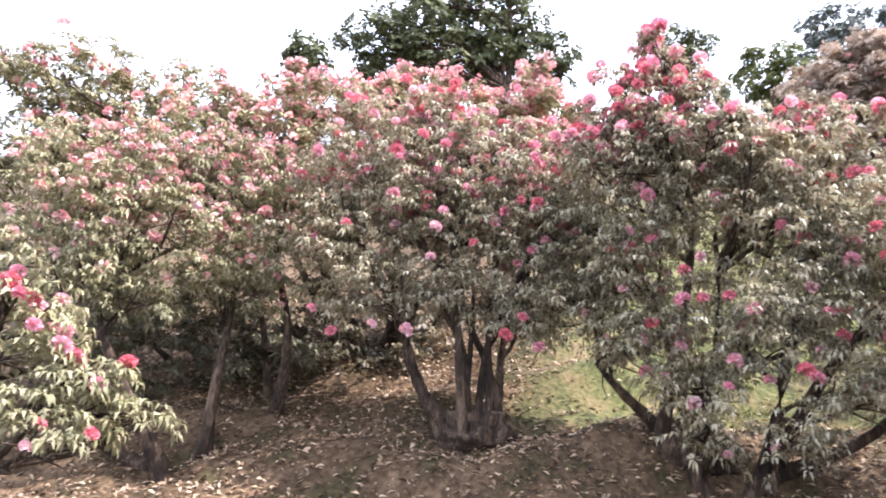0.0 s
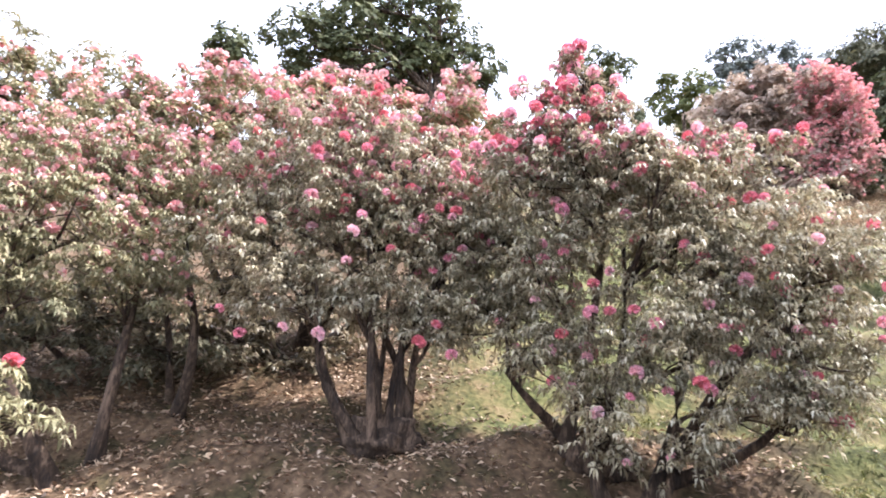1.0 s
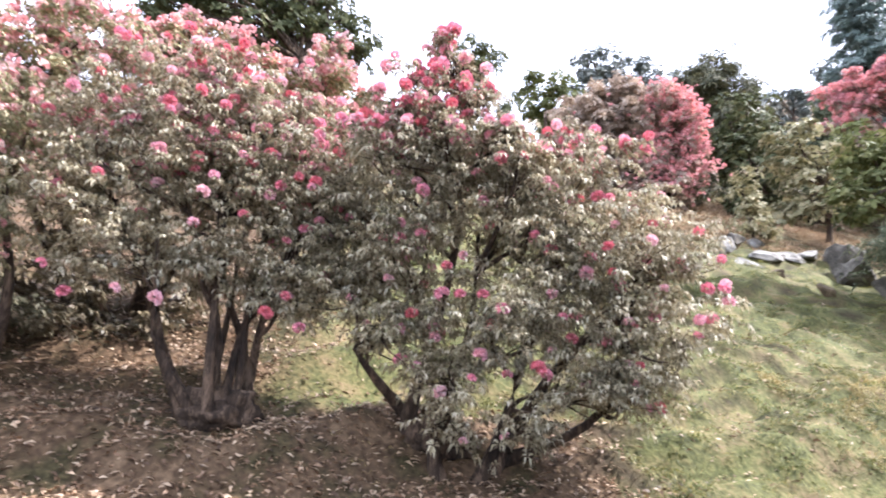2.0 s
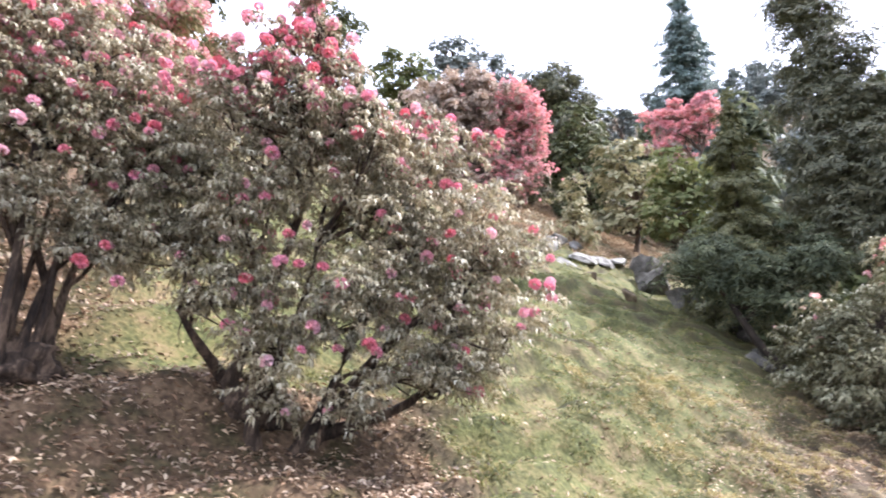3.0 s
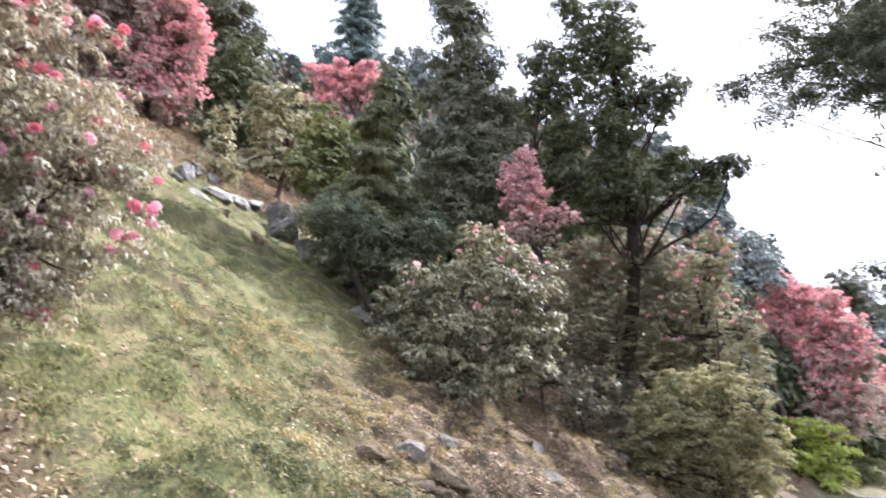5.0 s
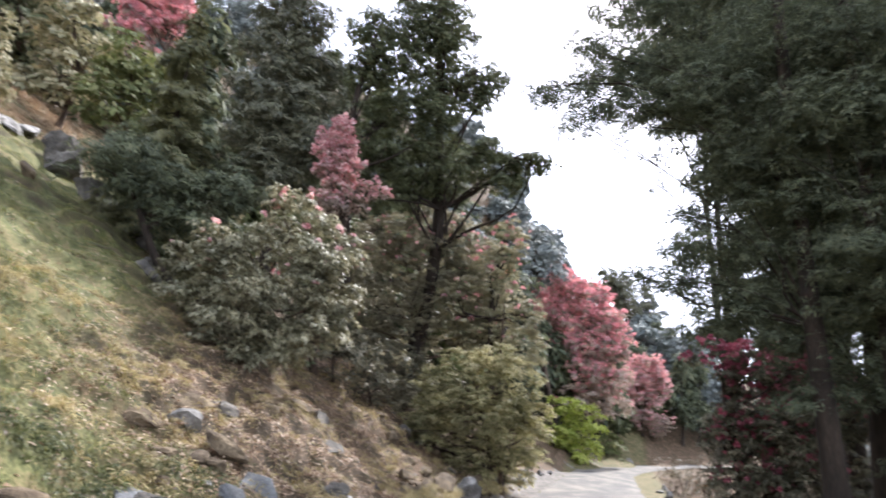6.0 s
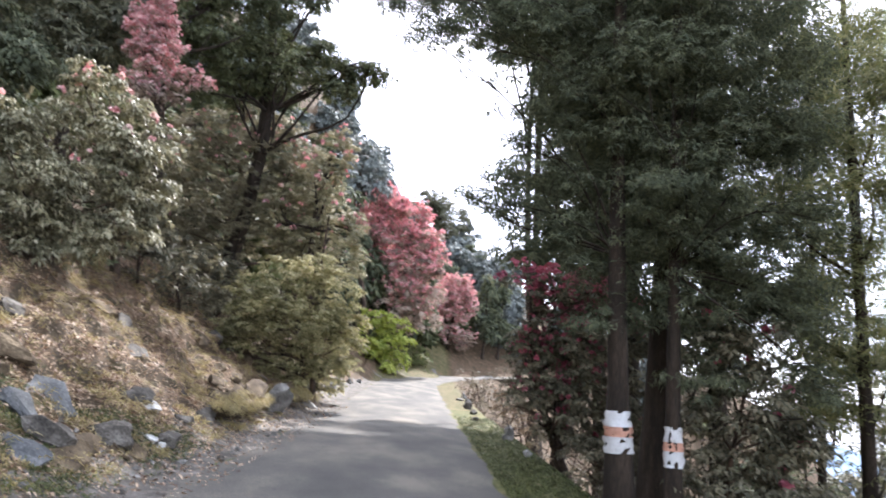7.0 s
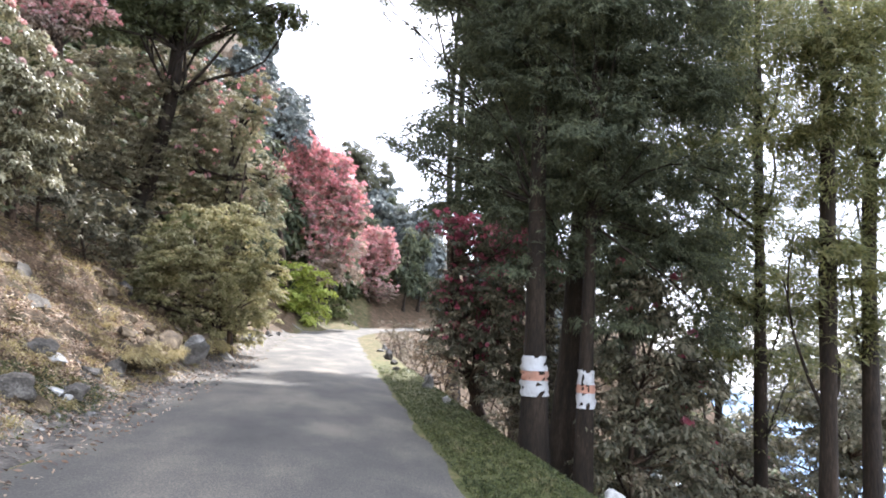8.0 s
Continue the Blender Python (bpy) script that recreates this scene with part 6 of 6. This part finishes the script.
# The lighter leaf colour carries the sunlight that falls on the bank.
scatter("bank_litter", "sunlit straw-coloured leaves and grass bits on the cut bank", 110000, 37, lambda x, y: np.clip(litter_share(x, y), 0, 1) * near(x, y, 30) * (x < -3.7), (-12, -3.6, 6.5, 30), "straw", 0.075, 0.3, 1, 0.35, 0.3, 0.014)
scatter("bank_grass", "pale yellow-green tufts on the ledges of the bank", 11000, 38, lambda x, y: (0.15 + 0.85 * (patch(1.7 * x, 1.3 * y) > 0.62)) * near(x, y, 28) * (x < -3.8), (-10, -3.7, 7, 28), "dry_grass", 0.2, 0.08, 8, 0.85, 0.5)
scatter("tussock_grass", "coarse grass tussocks along the meadow terraces", 34000, 36, lambda x, y: (1 - litter_share(x, y)) * near(x, y, 24) * (np.sin(4.1 * x + 1.6 * np.sin(1.2 * y)) > 0.1) * (x < -3.8), (-24, -3.6, 1, 24), "tussock", 0.13, 0.07, 7, 0.85, 0.6, clump=7)
scatter("terrace_grass", "overhanging yellow-green tufts along the meadow's terracettes", 90000, 40, lambda x, y: (1 - litter_share(x, y)) * near(x, y, 26) * (np.abs(step_phase(x, y) - 0.36) < 0.14) * (np.sin(2.3 * y + 1.9 * np.sin(0.9 * x)) > -0.6) * (x < -3.8), (-22, -3.8, 1.5, 20), "grass", 0.17, 0.08, 6, 0.6, 0.95)
scatter("verge_grass", "short green grass on the valley-side verge", 21000, 34, lambda x, y: (x > road_x(y) + 2.25) * (x < road_x(y) + 3.9) * near(x, y, 24), (1.1, 3.2, -7, 26), "herb", 0.10, 0.12, 5, 0.8, 0.3)
scatter("bank_herbs", "low dark green herbs over the shaded foot of the bank", 6500, 41, lambda x, y: (patch(1.4 * x, 1.1 * y) > 0.42) * (x > -4.0 - 0.3 * (13.5 - y)), (-6.6, -3.7, 4.5, 13), "herb", 0.1, 0.14, 7, 0.8, 0.5, clump=5)
scatter("road_litter", "scattered dry leaves and grit at the road's edge", 2600, 35, lambda x, y: (x < -2.6) * 1.0, (-4.2, -2.4, 2, 26), "litter", 0.09, 0.4, 1, 0.1, 0.1, 0.03)


# ---- wooded slopes ----
def wood_tree(name, label, style, leaf, half, height, seed, tall):
    """One tree of the far woods, to be copied over the slopes."""
    r = np.random.default_rng(seed)
    lobes = []
    for k in range(7 if tall else 6):
        s = (k + 0.5) / 7
        w = half * ((1.1 - s) if tall else (0.65 + 0.35 * math.sin(s * 3.1)))
        z = height * (0.25 + 0.72 * s)
        lobes.append((r.normal(0, half * 0.25) - 60, r.normal(0, half * 0.25) + 60, gz(-60, 60) + z, w * 0.8, height * 0.11))
    return plant(name, label, "tree", (-60, 60), lobes, style, leaf, seed, stem_r=0.2, bark="dark_bark", limbs=0, group="trees of the wooded slope", sparse=1.0, bow=0.02)


def low_bush(label, leaf, seed, style="bush"):
    r = np.random.default_rng(seed)
    z = gz(-50, 50)
    lobes = [(-50 + r.normal(0, 0.8), 50 + r.normal(0, 0.8), z + r.uniform(0.5, 1.7), r.uniform(0.6, 1.1), r.uniform(0.45, 0.8)) for _ in range(6)]
    return plant("undergrowth_shrub", label, "shrub", (-50, 50), lobes, style, leaf, seed, stem_r=0.05, limbs=1, group="undergrowth of the wooded bank", sparse=0.13)


bushes = [low_bush("dark leafy undergrowth shrub on the wooded bank", "rhodo_dark", 401), low_bush("dark green undergrowth shrub on the wooded bank", "broad", 402),
          low_bush("olive undergrowth shrub on the wooded bank", "rhodo_tan", 403)]
rng = random.Random(21)
spots = []
for k in range(1500):
    y = rng.uniform(15, 62)
    p = rng.uniform(3.5, 30)
    x = float(road_x(y)) - 2.6 - p
    az, r = math.degrees(math.atan2(-x, y)), math.hypot(x, y)
    if az > 37 or p < 3.2 + 0.10 * max(0, 30 - y) or r < 19 or any((x - a) ** 2 + (y - b) ** 2 < 3.2 for a, b in spots):
        continue
    spots.append((x, y))
    if len(spots) > 130:
        break
    copy_thing(rng.choice((bushes[0], bushes[0], bushes[1], bushes[2])), pose(x, y, gz(x, y) - 0.1, 0, 0, rng.uniform(0, 360)))
for x, y in ((-35.7, 27.1), (-32.1, 20.2), (-33.1, 28.4), (-29.6, 31.3), (-36.7, 49.3)):
    for k in range(5):
        bx, by = x + rng.uniform(-2.6, 2.6), y + rng.uniform(-2.6, 2.6)
        o = copy_thing(rng.choice(bushes), pose(bx, by, gz(bx, by) - 0.1, 0, 0, rng.uniform(0, 360)))
        s = rng.uniform(0.9, 1.5)
        o.scale = (s, s, s)
kinds = [wood_tree("oak_tree", "dark evergreen oak on the wooded slope", "wood", "broad", 2.6, 8.0, 301, False),
         wood_tree("conifer", "dark conifer on the wooded slope", "wood_needle", "cedar", 2.2, 11.0, 302, True),
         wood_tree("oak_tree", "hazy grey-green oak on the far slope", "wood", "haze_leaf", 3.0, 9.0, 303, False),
         wood_tree("shrub", "light green young tree on the wooded slope", "wood", "broad_light", 2.0, 5.0, 304, False)]
rng = random.Random(9)
placed = []
for k in range(2600):
    x, y = rng.uniform(-80, 60), rng.uniform(-5, 125)
    if rng.random() < 0.6:
        b, h = math.radians(rng.uniform(-8, 34)), rng.uniform(34, 105)
        if k % 4 == 0:
            b, h = math.radians(rng.uniform(5, 17)), rng.uniform(75, 128)
        x, y = -h * math.sin(b), h * math.cos(b)
    q = x - float(road_x(min(y, 110)))
    r, az = math.hypot(x, y), math.degrees(math.atan2(-x, y))
    if -6 < q < 5 or r < (46 if az > 38 or az < -4 else 36) or (q > 0 and y < 70):
        continue
    if any((x - a) ** 2 + (y - b) ** 2 < (6 if az < 20 else 13 if az < 36 else 15) for a, b in placed):
        continue
    placed.append((x, y))
    if len(placed) > 290:
        break
    # Beyond 85 m most trees take the leaf coloured for haze.
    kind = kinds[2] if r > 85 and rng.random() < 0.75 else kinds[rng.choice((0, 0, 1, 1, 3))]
    s = rng.uniform(0.65, 1.1) * (0.8 if az > 40 else 1.0)
    o = copy_thing(kind, Matrix.LocRotScale(Vector((x, y, gz(x, y) - 0.1)), Euler((0, 0, rng.uniform(0, 6.28))), None))
    o.scale = (s, s, s * rng.uniform(0.9, 1.15))

rng = random.Random(33)
for k in range(26):
    x, y = rng.uniform(11, 34), rng.uniform(9, 50)
    o = copy_thing(kinds[rng.choice((0, 1, 2))], pose(x, y, gz(x, y) - 0.1, 0, 0, rng.uniform(0, 360)))
    s = rng.uniform(0.75, 1.1)
    o.scale = (s, s, s)
for x, y in ((-87.3, 79.1), (-88.2, 83.1), (-82.2, 79.7), (-96.8, 89.2), (-68.3, 93.1), (-65.4, 92.3)):
    o = copy_thing(kinds[2], pose(x, y, gz(x, y) - 0.2, 0, 0, rng.uniform(0, 360)))
    s = rng.uniform(0.4, 0.6)
    o.scale = (s, s, s)
slope_bush = low_bush("dark small-leaved shrub on the valley slope below the road", "rhodo_dry", 404, "twiggy")
slope_bush["group"] = "shrubs of the valley slope"
rng = random.Random(12)
for k in range(52):
    x, y = 4.6 + (k % 5) * 1.7 + rng.uniform(-0.7, 0.7), 3.5 + (k // 5) * 3.2 + rng.uniform(-1.2, 1.2)
    if k > 37:                                   # and along the road's outer edge
        y = 22.0 + (k - 38) * 3.4
        x = float(road_x(y)) + 4.6 + rng.uniform(-0.4, 0.6)
    o = copy_thing(slope_bush, pose(x, y, gz(x, y) - 0.1, 0, 0, rng.uniform(0, 360)))
    s = rng.uniform(0.7, 1.1)
    o.scale = (s, s, s * rng.uniform(1.0, 1.5))


# ---- distance ----
def ridge(name, label, radius, base, tops, mat, a0, a1, seed):
    rng = np.random.default_rng(seed)
    az = np.radians(np.linspace(a0, a1, 160))
    h = tops[0] + tops[1] * np.sin(az * 5 + seed) + tops[1] * 0.5 * np.sin(az * 13 + 1) + tops[1] * 0.25 * np.sin(az * 31) + rng.normal(0, tops[1] * 0.04, 160)
    rows = []
    for k in range(7):
        s = k / 6
        rows.append(np.stack([-np.sin(az) * radius * (1 + 0.5 * s), np.cos(az) * radius * (1 + 0.5 * s), base + (h - base) * s ** 0.8], 1))
    v = np.concatenate(rows)
    k = (np.arange(6)[:, None] * 160 + np.arange(159)[None]).ravel()
    return tagged(mesh_object(name, v, np.stack([k, k + 1, k + 161, k + 160], 1), mat, smooth_faces=True), label, "mountain", kind="structure")


# Forest slope with the valley's blue haze put into its base colour.
blue = rough_stuff("hazed_forest_slope", [(0.3, (0.16, 0.24, 0.36)), (0.55, (0.22, 0.31, 0.44)), (0.75, (0.28, 0.37, 0.5))], 0.01, 0.0, 1.0, (1, 1, 1), 0.05)
ridge("backdrop", "distant mountain ridge across the valley, coloured blue for haze", 1300, -260, (-55, 40), blue, -100, -12, 3)
